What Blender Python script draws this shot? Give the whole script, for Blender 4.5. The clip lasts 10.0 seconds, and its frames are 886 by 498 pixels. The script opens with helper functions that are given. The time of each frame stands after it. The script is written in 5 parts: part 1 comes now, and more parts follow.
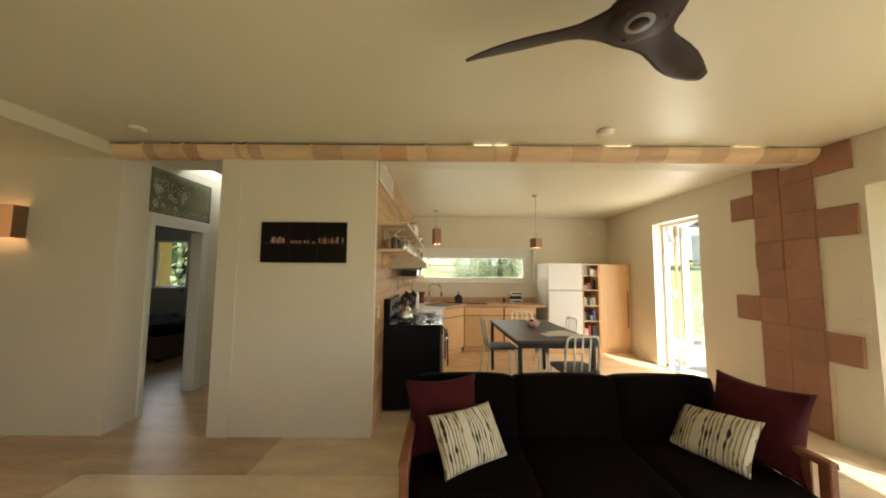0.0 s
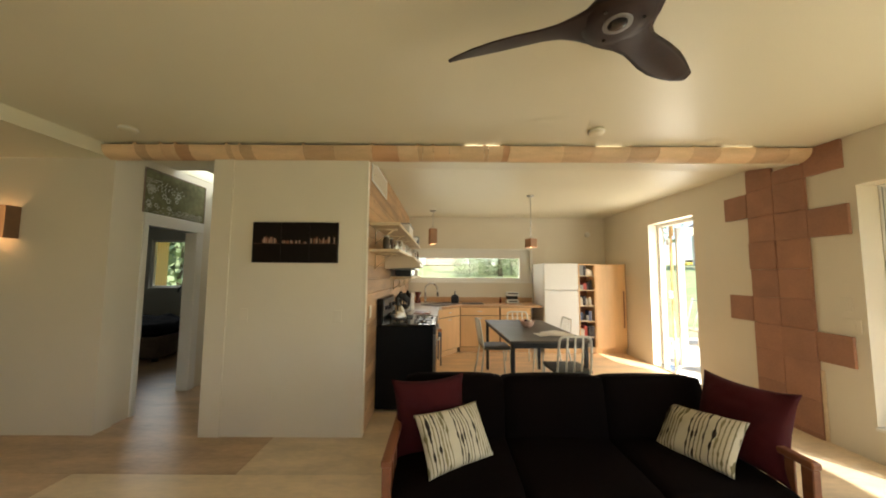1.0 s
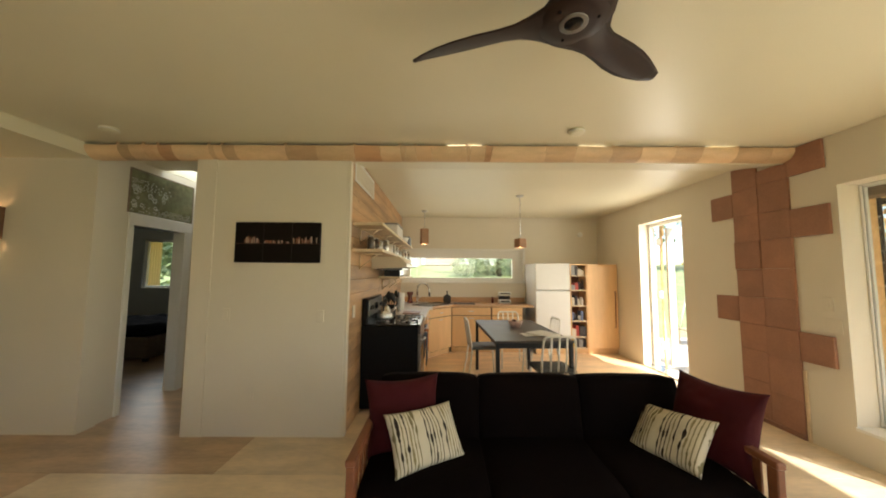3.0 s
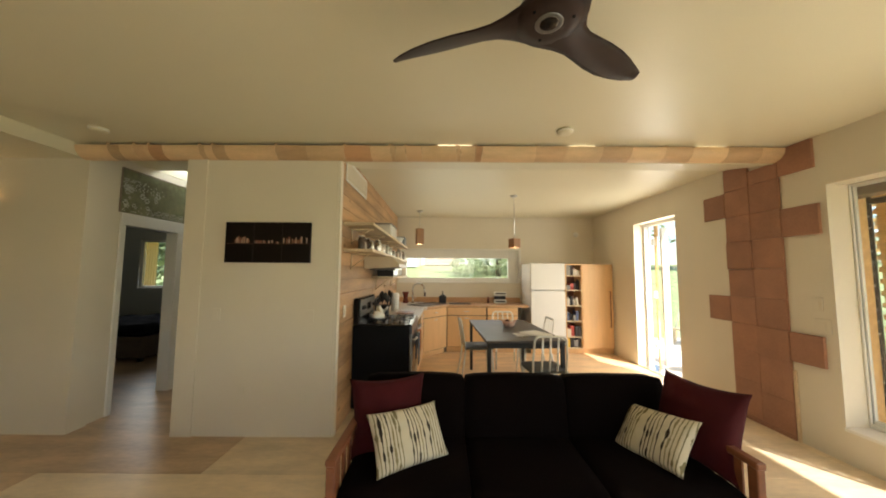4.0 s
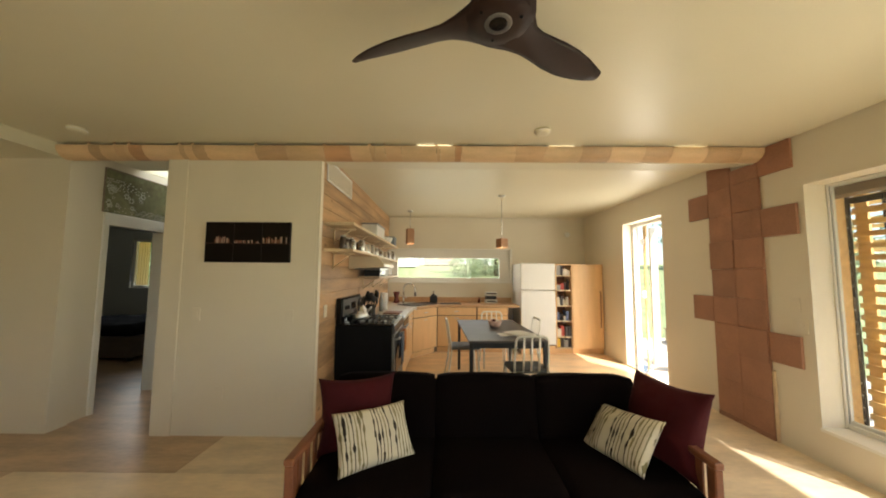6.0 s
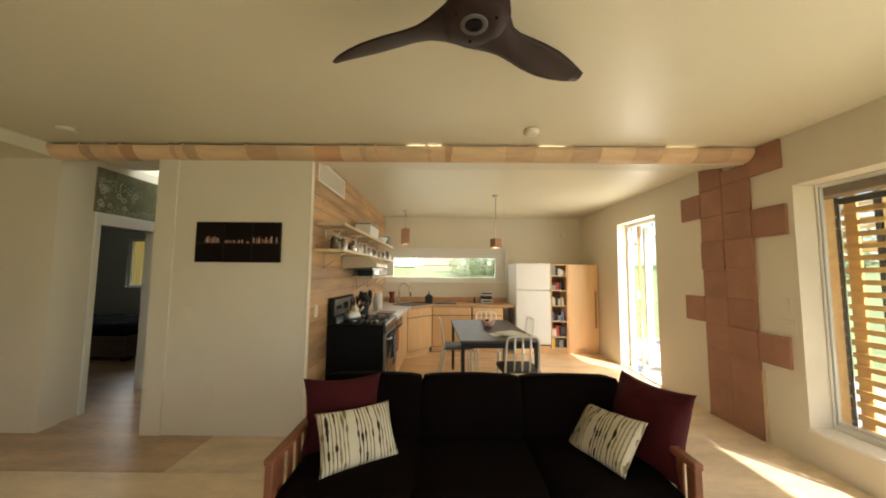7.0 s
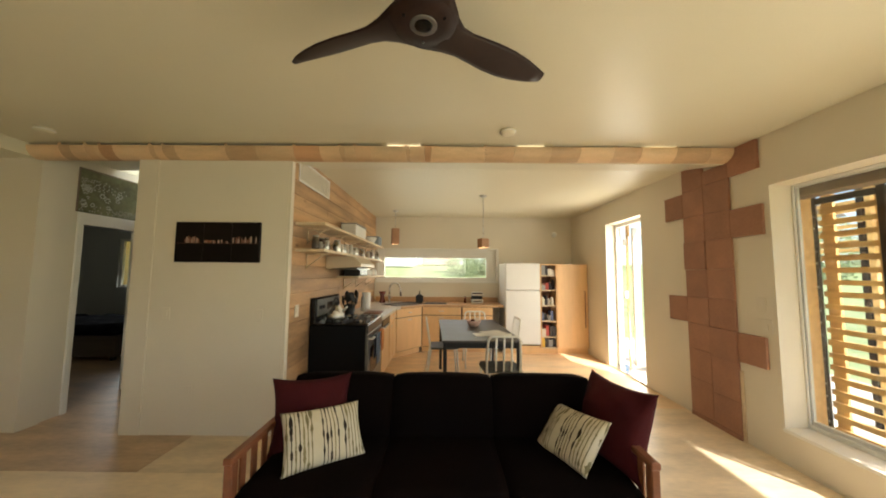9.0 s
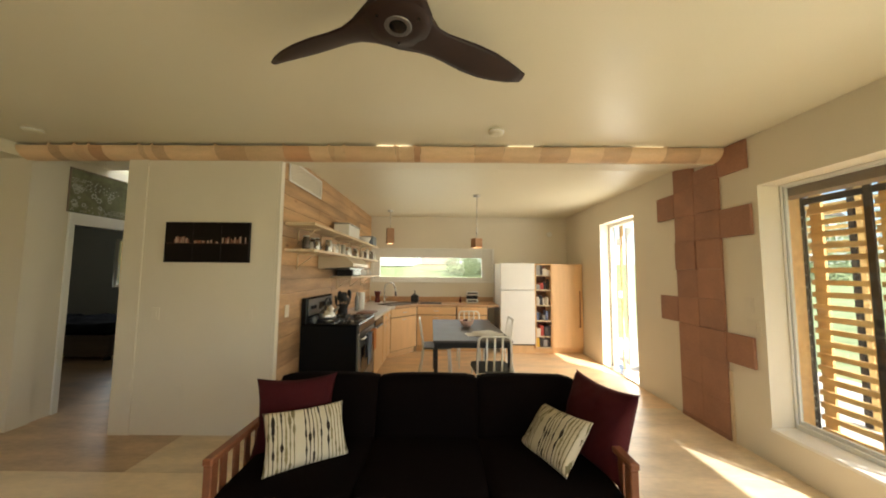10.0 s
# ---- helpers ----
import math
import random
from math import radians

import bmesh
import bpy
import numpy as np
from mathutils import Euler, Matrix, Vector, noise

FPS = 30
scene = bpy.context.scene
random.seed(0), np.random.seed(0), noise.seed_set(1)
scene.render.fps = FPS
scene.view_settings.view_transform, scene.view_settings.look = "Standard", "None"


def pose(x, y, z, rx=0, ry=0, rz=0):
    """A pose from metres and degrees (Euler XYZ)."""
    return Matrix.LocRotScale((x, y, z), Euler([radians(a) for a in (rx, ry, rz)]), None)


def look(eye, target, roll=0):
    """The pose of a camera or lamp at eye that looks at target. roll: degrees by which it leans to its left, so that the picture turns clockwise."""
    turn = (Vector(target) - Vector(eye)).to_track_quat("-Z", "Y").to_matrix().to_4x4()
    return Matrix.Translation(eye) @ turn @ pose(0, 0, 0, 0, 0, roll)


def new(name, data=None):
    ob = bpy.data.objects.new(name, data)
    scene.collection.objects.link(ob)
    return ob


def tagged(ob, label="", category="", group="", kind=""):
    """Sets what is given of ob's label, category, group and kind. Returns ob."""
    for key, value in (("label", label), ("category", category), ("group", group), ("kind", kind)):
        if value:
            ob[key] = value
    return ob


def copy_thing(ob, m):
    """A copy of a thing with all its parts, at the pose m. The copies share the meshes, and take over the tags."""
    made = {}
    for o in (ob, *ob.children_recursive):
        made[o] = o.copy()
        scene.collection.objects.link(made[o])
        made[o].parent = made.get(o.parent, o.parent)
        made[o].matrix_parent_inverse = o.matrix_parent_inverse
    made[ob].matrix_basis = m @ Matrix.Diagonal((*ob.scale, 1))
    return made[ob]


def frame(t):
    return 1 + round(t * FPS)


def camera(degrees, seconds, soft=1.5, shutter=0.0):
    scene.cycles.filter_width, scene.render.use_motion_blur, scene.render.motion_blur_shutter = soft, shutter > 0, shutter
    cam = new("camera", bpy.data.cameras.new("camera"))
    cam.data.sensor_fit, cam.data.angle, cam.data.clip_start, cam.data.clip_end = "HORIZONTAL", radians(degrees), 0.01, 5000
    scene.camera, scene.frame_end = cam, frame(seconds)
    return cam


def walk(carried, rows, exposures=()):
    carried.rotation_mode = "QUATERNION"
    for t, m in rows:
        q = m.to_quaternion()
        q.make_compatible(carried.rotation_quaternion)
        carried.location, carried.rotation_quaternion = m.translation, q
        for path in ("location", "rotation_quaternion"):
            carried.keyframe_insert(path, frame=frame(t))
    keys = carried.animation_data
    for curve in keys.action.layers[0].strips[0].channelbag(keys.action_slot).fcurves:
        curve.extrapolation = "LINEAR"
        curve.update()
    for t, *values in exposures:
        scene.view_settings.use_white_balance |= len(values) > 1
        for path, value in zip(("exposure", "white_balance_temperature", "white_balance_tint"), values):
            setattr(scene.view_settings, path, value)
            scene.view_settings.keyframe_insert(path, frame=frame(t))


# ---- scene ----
cam = camera(108.5, 10.0, soft=1.9)
PATH = [
    (0, (0.033, 0.093, 1.469), (0.039, 2.087, 1.621), 0.4),
    (0.5, (0.073, 0.092, 1.471), (0.078, 2.087, 1.622), 0.4),
    (1, (0.117, 0.09, 1.47), (0.12, 2.084, 1.622), 0.4),
    (1.5, (0.16, 0.09, 1.469), (0.162, 2.084, 1.622), 0.4),
    (2, (0.2, 0.089, 1.471), (0.202, 2.084, 1.622), 0.4),
    (2.5, (0.241, 0.089, 1.47), (0.242, 2.084, 1.622), 0.4),
    (4, (0.381, 0.088, 1.469), (0.379, 2.082, 1.622), 0.4),
    (4.5, (0.426, 0.087, 1.471), (0.425, 2.081, 1.622), 0.4),
    (5, (0.478, 0.084, 1.471), (0.475, 2.078, 1.622), 0.4),
    (5.5, (0.528, 0.086, 1.469), (0.523, 2.08, 1.622), 0.4),
    (7, (0.672, 0.083, 1.474), (0.665, 2.077, 1.625), 0.5),
    (7.5, (0.712, 0.083, 1.476), (0.706, 2.077, 1.626), 0.5),
    (8, (0.759, 0.081, 1.477), (0.751, 2.076, 1.626), 0.5),
    (8.5, (0.813, 0.081, 1.476), (0.804, 2.075, 1.626), 0.5),
    (9, (0.867, 0.08, 1.477), (0.859, 2.075, 1.627), 0.5),
    (9.5, (0.916, 0.081, 1.481), (0.908, 2.075, 1.629), 0.5),
    (10, (0.965, 0.079, 1.483), (0.957, 2.073, 1.63), 0.5),
]
walk(cam, [(t, look(eye, target, roll)) for t, eye, target, roll in PATH])

# ---- world, sun, exposure ----
scene.view_settings.exposure = 1.15
world = bpy.data.worlds.new("sky")
scene.world = world
world.use_nodes = True
wn = world.node_tree
sky = wn.nodes.new("ShaderNodeTexSky")
sky.sky_type = "NISHITA"
sky.sun_disc = False
SUN_TO = Vector((0.55, -0.83, 1.25)).normalized()
sky.sun_elevation = math.asin(SUN_TO.z)
sky.sun_rotation = math.atan2(SUN_TO.x, SUN_TO.y)
wn.links.new(sky.outputs[0], wn.nodes["Background"].inputs[0])
wn.nodes["Background"].inputs[1].default_value = 0.15
sun = new("sun", bpy.data.lights.new("sun", "SUN"))
sun.data.energy, sun.data.angle, sun.data.color = 4.3, radians(0.8), (1.0, 0.94, 0.85)
sun.matrix_world = look((20 * SUN_TO.x, 20 * SUN_TO.y, 20 * SUN_TO.z), (0, 0, 0))


def area(name, loc, target, sx, sy, watts, color=(1, 1, 1)):
    ob = new(name, bpy.data.lights.new(name, "AREA"))
    ob.data.shape, ob.data.size, ob.data.size_y, ob.data.energy, ob.data.color = "RECTANGLE", sx, sy, watts, color
    ob.matrix_world = look(loc, target)
    return ob


# daylight standing in the openings of the windows and the terrace door
area("daylight_window", (3.72, 0.2, 1.25), (0, 0.2, -0.6), 3.2, 1.7, 18.5, (1.0, 0.93, 0.78))
area("daylight_door", (3.84, 4.93, 1.15), (0, 4.93, 0.9), 0.8, 2.1, 17, (1.0, 0.93, 0.80))
area("daylight_kitchen", (0.66, 6.98, 1.6), (0.66, 0, 1.2), 2.1, 0.45, 5.5, (1.0, 0.93, 0.80))
area("daylight_south", (0.4, -2.78, 1.55), (0.3, 3, 1.3), 3.0, 1.3, 3.8, (1.0, 0.92, 0.76))
area("daylight_skylight", (-2.87, 4.55, 2.87), (-2.87, 4.55, 0), 0.3, 1.4, 1.4, (0.96, 1.0, 0.90))
area("daylight_bedroom", (-5.68, 6.84, 1.63), (-5.2, 3, 1.0), 0.6, 0.9, 3.2, (0.92, 0.97, 1.0))


# ---- materials ----
def mat(name, color, rough=0.6, metal=0.0, var=0.12, scale=3.0, fine=60.0, bump=0.05, stretch=(1, 1, 1), dark=None, per_object=0.0,
        spec=0.5, emit=None, power=0.0, coat=0.0):
    m = bpy.data.materials.new(name)
    m.use_nodes = True
    n, l = m.node_tree.nodes, m.node_tree.links
    b = n["Principled BSDF"]
    b.inputs["Metallic"].default_value = metal
    b.inputs["Specular IOR Level"].default_value = spec
    b.inputs["Coat Weight"].default_value = coat
    tc, mp = n.new("ShaderNodeTexCoord"), n.new("ShaderNodeMapping")
    mp.inputs["Scale"].default_value = stretch
    l.new(tc.outputs["Object"], mp.inputs[0])
    big, small = n.new("ShaderNodeTexNoise"), n.new("ShaderNodeTexNoise")
    big.inputs["Scale"].default_value, big.inputs["Detail"].default_value = scale, 5
    small.inputs["Scale"].default_value, small.inputs["Detail"].default_value = fine, 4
    l.new(mp.outputs[0], big.inputs[0]), l.new(mp.outputs[0], small.inputs[0])
    add = n.new("ShaderNodeMath")
    add.operation = "MULTIPLY_ADD"
    add.inputs[1].default_value = 0.45
    l.new(small.outputs[0], add.inputs[0]), l.new(big.outputs[0], add.inputs[2])
    last = add
    if per_object:
        # each piece shifts lighter or darker about the middle tone
        info, mid, more = n.new("ShaderNodeObjectInfo"), n.new("ShaderNodeMath"), n.new("ShaderNodeMath")
        mid.operation, more.operation = "SUBTRACT", "MULTIPLY_ADD"
        mid.inputs[1].default_value, more.inputs[1].default_value = 0.5, per_object
        l.new(info.outputs["Random"], mid.inputs[0]), l.new(mid.outputs[0], more.inputs[0]), l.new(add.outputs[0], more.inputs[2])
        last = more
        color = tuple(c * 0.97 * (1 + var * 0.6) / (1 - var * 0.2) for c in color)
    ramp = n.new("ShaderNodeValToRGB")
    c0 = dark or tuple(c * (1 - var) for c in color)
    c1 = tuple(min(1, c * (1 + var * 0.6)) for c in color)
    ramp.color_ramp.elements[0].position, ramp.color_ramp.elements[0].color = 0.45, (*c0, 1)
    ramp.color_ramp.elements[1].position, ramp.color_ramp.elements[1].color = 1.0, (*c1, 1)
    l.new(last.outputs[0], ramp.inputs[0]), l.new(ramp.outputs[0], b.inputs["Base Color"])
    rr = n.new("ShaderNodeMapRange")
    rr.inputs["To Min"].default_value, rr.inputs["To Max"].default_value = max(0.02, rough - 0.08), min(1, rough + 0.08)
    l.new(big.outputs[0], rr.inputs[0]), l.new(rr.outputs[0], b.inputs["Roughness"])
    if bump:
        bp = n.new("ShaderNodeBump")
        bp.inputs["Strength"].default_value, bp.inputs["Distance"].default_value = bump, 0.01
        l.new(small.outputs[0], bp.inputs["Height"]), l.new(bp.outputs[0], b.inputs["Normal"])
    if emit:
        b.inputs["Emission Color"].default_value, b.inputs["Emission Strength"].default_value = (*emit, 1), power
    return m


def knots(m, dark, scale=2.6):
    """Dark round knots and a few resin streaks in a wood."""
    n, l = m.node_tree.nodes, m.node_tree.links
    b = n["Principled BSDF"]
    base = b.inputs["Base Color"].links[0].from_socket
    tc, mp, vo, nz, mx = n.new("ShaderNodeTexCoord"), n.new("ShaderNodeMapping"), n.new("ShaderNodeTexVoronoi"), n.new("ShaderNodeMapRange"), n.new("ShaderNodeMix")
    mp.inputs["Scale"].default_value = (2.0, 1.0, 2.0)
    vo.inputs["Scale"].default_value = scale
    nz.inputs["From Min"].default_value, nz.inputs["From Max"].default_value, nz.inputs["To Min"].default_value, nz.inputs["To Max"].default_value = 0.03, 0.11, 0.85, 0.0
    mx.data_type = "RGBA"
    mx.inputs["B"].default_value = (*dark, 1)
    l.new(tc.outputs["Object"], mp.inputs[0]), l.new(mp.outputs[0], vo.inputs["Vector"]), l.new(vo.outputs["Distance"], nz.inputs[0])
    l.new(nz.outputs[0], mx.inputs["Factor"]), l.new(base, mx.inputs["A"]), l.new(mx.outputs["Result"], b.inputs["Base Color"])


def glass_mat(name, tint=(0.97, 0.99, 0.98)):
    m = bpy.data.materials.new(name)
    m.use_nodes = True
    n, l = m.node_tree.nodes, m.node_tree.links
    n.remove(n["Principled BSDF"])
    tr, gl, mix = n.new("ShaderNodeBsdfTransparent"), n.new("ShaderNodeBsdfGlossy"), n.new("ShaderNodeMixShader")
    tr.inputs[0].default_value, gl.inputs["Roughness"].default_value = (*tint, 1), 0.02
    mix.inputs[0].default_value = 0.07
    l.new(tr.outputs[0], mix.inputs[1]), l.new(gl.outputs[0], mix.inputs[2])
    l.new(mix.outputs[0], n["Material Output"].inputs[0])
    return m


def frosted_mat(name):
    m = bpy.data.materials.new(name)
    m.use_nodes = True
    n, l = m.node_tree.nodes, m.node_tree.links
    n.remove(n["Principled BSDF"])
    t = n.new("ShaderNodeBsdfTranslucent")
    t.inputs[0].default_value = (0.85, 0.88, 0.90, 1)
    l.new(t.outputs[0], n["Material Output"].inputs[0])
    return m


FROST = frosted_mat("frosted_skylight_pane")
PAINT = mat("wall_paint", (0.75, 0.685, 0.555), 0.62, var=0.05, scale=1.2, fine=140, bump=0.05)
CEIL = mat("ceiling_paint", (0.75, 0.70, 0.525), 0.42, var=0.04, scale=0.8, fine=120, bump=0.03)
TRIM = mat("white_trim_paint", (0.80, 0.78, 0.72), 0.4, var=0.03, scale=2, bump=0.02)
PLY = mat("floor_plywood", (0.68, 0.545, 0.37), 0.34, var=0.24, scale=2.4, fine=16, bump=0.04, stretch=(0.8, 2.4, 1), per_object=0.3)
PINE = mat("pine_plank", (0.40, 0.245, 0.125), 0.5, var=0.42, scale=2.0, fine=22, bump=0.06, stretch=(6, 0.7, 6), per_object=0.4)
knots(PINE, (0.20, 0.09, 0.035))
BIRCH = mat("beam_veneer", (0.65, 0.46, 0.275), 0.5, var=0.2, scale=3, fine=40, bump=0.03, stretch=(1, 4, 4), per_object=0.45)
CLAY = mat("clay_tile", (0.325, 0.162, 0.10), 0.7, var=0.22, scale=4, fine=60, bump=0.12, per_object=0.3)
MAPLE = mat("maple_cabinet", (0.77, 0.49, 0.24), 0.42, var=0.11, scale=2.2, fine=30, bump=0.03, stretch=(5, 5, 0.6))
SOFA = mat("black_brown_upholstery", (0.0045, 0.0025, 0.0022), 0.95, var=0.4, scale=5, fine=300, bump=0.3, spec=0.06)
CHERRY = mat("cherry_wood", (0.23, 0.083, 0.038), 0.4, var=0.3, scale=3, fine=30, bump=0.04, stretch=(5, 1, 5))
RED = mat("dark_red_cotton", (0.055, 0.006, 0.008), 0.9, var=0.25, scale=6, fine=250, bump=0.3, spec=0.2)
FANWOOD = mat("dark_walnut_blade", (0.026, 0.012, 0.009), 0.5, var=0.4, scale=5, fine=40, bump=0.02, spec=0.3)
BLACK = mat("black_enamel", (0.005, 0.005, 0.006), 0.16, var=0.2, scale=6, bump=0.0, spec=0.25)
BLACKMATT = mat("black_plastic", (0.010, 0.010, 0.011), 0.5, var=0.2, scale=8, bump=0.02)
STEEL = mat("brushed_steel", (0.62, 0.62, 0.60), 0.28, metal=1.0, var=0.1, scale=8, fine=120, bump=0.02)
ALU = mat("brushed_aluminium", (0.74, 0.73, 0.66), 0.42, metal=0.4, var=0.12, scale=9, fine=150, bump=0.03)
WHITE = mat("white_enamel", (0.80, 0.79, 0.75), 0.3, var=0.03, scale=3, bump=0.01)
SLATE = mat("dark_table_top", (0.075, 0.062, 0.056), 0.42, var=0.25, scale=5, fine=60, bump=0.03, spec=0.35)
COUNTER = mat("pale_worktop", (0.62, 0.58, 0.52), 0.3, var=0.1, scale=14, fine=120, bump=0.01)
BUTCHER = mat("beech_worktop", (0.58, 0.34, 0.17), 0.4, var=0.25, scale=4, fine=30, bump=0.02, stretch=(1, 6, 1))
SHELFWOOD = mat("pale_pine_shelf", (0.68, 0.53, 0.34), 0.5, var=0.16, scale=3, fine=30, bump=0.03, stretch=(6, 0.7, 6))
CEDAR = mat("cedar_slat", (0.80, 0.49, 0.21), 0.6, var=0.3, scale=4, fine=40, bump=0.08, stretch=(5, 0.8, 5), per_object=0.3)
BRONZE = mat("dark_bronze_steel", (0.035, 0.026, 0.022), 0.45, metal=0.4, var=0.3, scale=6, bump=0.03)
GLASS = glass_mat("window_glass")
GASKET = mat("grey_gasket_rubber", (0.30, 0.30, 0.29), 0.6, var=0.1)
LINTEL = mat("weathered_brown_timber", (0.22, 0.15, 0.10), 0.7, var=0.25, scale=4, fine=40, bump=0.05, stretch=(5, 0.8, 5))
LAWN = mat("lawn_grass", (0.33, 0.38, 0.17), 0.9, var=0.35, scale=0.8, fine=30, bump=0.3)
DECK = mat("deck_board", (0.62, 0.56, 0.47), 0.7, var=0.25, scale=3, fine=40, bump=0.08, stretch=(1, 6, 1), per_object=0.3)
LEAF = mat("leaf_green", (0.27, 0.33, 0.16), 0.7, var=0.5, scale=2, fine=20, bump=0.0)
BARK = mat("tree_bark", (0.13, 0.09, 0.06), 0.9, var=0.4, scale=8, bump=0.3)
STOVESIDE = mat("black_sheet_steel", (0.004, 0.004, 0.0045), 0.5, var=0.2, scale=6, bump=0.0, spec=0.12)
# wall paint darkened to grey, for the shade in the bedroom and vent
SHADEDPAINT = mat("shade_grey_paint", (0.45, 0.46, 0.43), 0.7, var=0.06, scale=1.5, fine=120, bump=0.04)
BLANKET = mat("black_blanket", (0.012, 0.012, 0.014), 0.95, var=0.3, scale=9, fine=200, bump=0.3, spec=0.1)


# ---- building helpers ----
def bmnew():
    return bmesh.new()


def box(bm, a, b, bevel=0.0, seg=1):
    lo, hi = [min(p, q) for p, q in zip(a, b)], [max(p, q) for p, q in zip(a, b)]
    v = [bm.verts.new((x, y, z)) for z in (lo[2], hi[2]) for y in (lo[1], hi[1]) for x in (lo[0], hi[0])]
    fs = [bm.faces.new([v[i] for i in q]) for q in ((0, 2, 3, 1), (4, 5, 7, 6), (0, 1, 5, 4), (2, 6, 7, 3), (0, 4, 6, 2), (1, 3, 7, 5))]
    if bevel:
        es = list({e for f in fs for e in f.edges})
        bmesh.ops.bevel(bm, geom=es, offset=bevel, segments=seg, affect="EDGES", profile=0.5)
    return bm


def prism(bm, outline, z0, z1, bevel=0.0):
    """An upright prism over an outline in the plan."""
    low, top = [bm.verts.new((x, y, z0)) for x, y in outline], [bm.verts.new((x, y, z1)) for x, y in outline]
    k = len(outline)
    fs = [bm.faces.new(low[::-1]), bm.faces.new(top)] + [bm.faces.new((low[i], low[(i + 1) % k], top[(i + 1) % k], top[i])) for i in range(k)]
    if bevel:
        bmesh.ops.bevel(bm, geom=list({e for f in fs for e in f.edges}), offset=bevel, segments=1, affect="EDGES")
    bmesh.ops.recalc_face_normals(bm, faces=bm.faces[:])
    return bm


def turned(bm, profile, at=(0, 0, 0), steps=20, m=None):
    """A lathe: profile of (radius, height), round the z axis of at."""
    rings = []
    for r, h in profile:
        rings.append([bm.verts.new((at[0] + r * math.cos(2 * math.pi * i / steps), at[1] + r * math.sin(2 * math.pi * i / steps), at[2] + h)) for i in range(steps)])
    for p, q in zip(rings, rings[1:]):
        for i in range(steps):
            bm.faces.new((p[i], p[(i + 1) % steps], q[(i + 1) % steps], q[i])).smooth = True
    bm.faces.new(rings[0][::-1]), bm.faces.new(rings[-1])
    if m:
        bmesh.ops.transform(bm, matrix=m, verts=[v for r in rings for v in r])
    return bm


def tube(bm, pts, r, steps=8, flat=1.0):
    """A round bar along points."""
    pts, rings = [Vector(p) for p in pts], []
    side = None
    for i, p in enumerate(pts):
        d = (pts[min(i + 1, len(pts) - 1)] - pts[max(i - 1, 0)]).normalized()
        if side is None:
            side = d.cross(Vector((0, 0, 1)) if abs(d.z) < 0.9 else Vector((0, 1, 0))).normalized()
        side = (side - d * side.dot(d)).normalized()
        up = d.cross(side)
        rad = r[i] if isinstance(r, (list, tuple)) else r
        rings.append([bm.verts.new(p + side * rad * math.cos(2 * math.pi * k / steps) + up * rad * flat * math.sin(2 * math.pi * k / steps)) for k in range(steps)])
    for p, q in zip(rings, rings[1:]):
        for k in range(steps):
            bm.faces.new((p[k], p[(k + 1) % steps], q[(k + 1) % steps], q[k])).smooth = True
    bm.faces.new(rings[0][::-1]), bm.faces.new(rings[-1])
    return bm


def bend(pts, n=5, r=0.05):
    """Rounds the corners of a line of points."""
    pts, out = [Vector(p) for p in pts], []
    for i, p in enumerate(pts):
        if i in (0, len(pts) - 1):
            out.append(p)
            continue
        a, b = (pts[i - 1] - p), (pts[i + 1] - p)
        q = min(r, a.length * 0.49, b.length * 0.49)
        a, b = p + a.normalized() * q, p + b.normalized() * q
        out += [a * (1 - s) ** 2 + p * 2 * s * (1 - s) + b * s * s for s in [k / n for k in range(n + 1)]]
    return out


def thing(name, base, label="", category="", group="", kind=""):
    ob = new(name)
    ob.location, ob.empty_display_size = base, 0.1
    return tagged(ob, label, category, group, kind)


def part(name, bm, material, parent=None, label="", category="", group="", kind="", base=None):
    """One mesh object; coordinates are the place's, shifted to the base of the thing it belongs to."""
    top = parent
    while top is not None and top.parent is not None:
        top = top.parent
    off = Vector(top.location) if top is not None else Vector(base or (0, 0, 0))
    bmesh.ops.recalc_face_normals(bm, faces=bm.faces[:])
    if off.length:
        bmesh.ops.translate(bm, vec=-off, verts=bm.verts[:])
    me = bpy.data.meshes.new(name)
    bm.to_mesh(me)
    bm.free()
    me.materials.append(material)
    ob = new(name, me)
    if parent is not None:
        ob.parent = parent
    elif base:
        ob.location = base
    return tagged(ob, label, category, group, kind)


def B(*boxes, bevel=0.0):
    bm = bmnew()
    for a, b in boxes:
        box(bm, a, b, bevel)
    return bm


def structure(name, bm, material, label, category):
    return part(name, bm, material, None, label, category, kind="structure")


# ---- plan ----
CZ = 2.665                     # ceiling
EX, NY = 3.57, 6.85            # inner faces of the east and north walls
PX0, PX1, PY = -2.05, -0.618, 3.06   # partition
HX = -3.04                     # hall's door wall
KX = -0.598                    # face of the plank wall

# ---- structure ----
floor = structure("floor", B(((-8.2, -2.9, -0.2), (3.85, 7.13, -0.012))), PLY, "subfloor under honey coloured plywood floor", "floor")
W0, W1 = (-1.5, 2.705), (0.256, 2.231)
D0, D1 = (4.445, 5.405), (0.0, 2.305)
wall_east = structure("wall_east", B(
    ((EX, -2.9, 0), (3.80, W0[0], CZ)), ((EX, W0[0], 0), (3.80, W0[1], W1[0])), ((EX, W0[0], W1[1]), (3.80, W0[1], CZ)),
    ((EX, W0[1], 0), (3.80, D0[0], CZ)), ((EX, D0[0], D1[1]), (3.80, D0[1], CZ)), ((EX, D0[1], 0), (3.80, NY, CZ))), PAINT,
    "thick cream painted outer wall with deep openings", "wall")
KW0, KW1 = (-0.56, 2.0), (1.29, 1.975)
BW0, BW1 = (-6.05, -5.32), (1.12, 2.14)
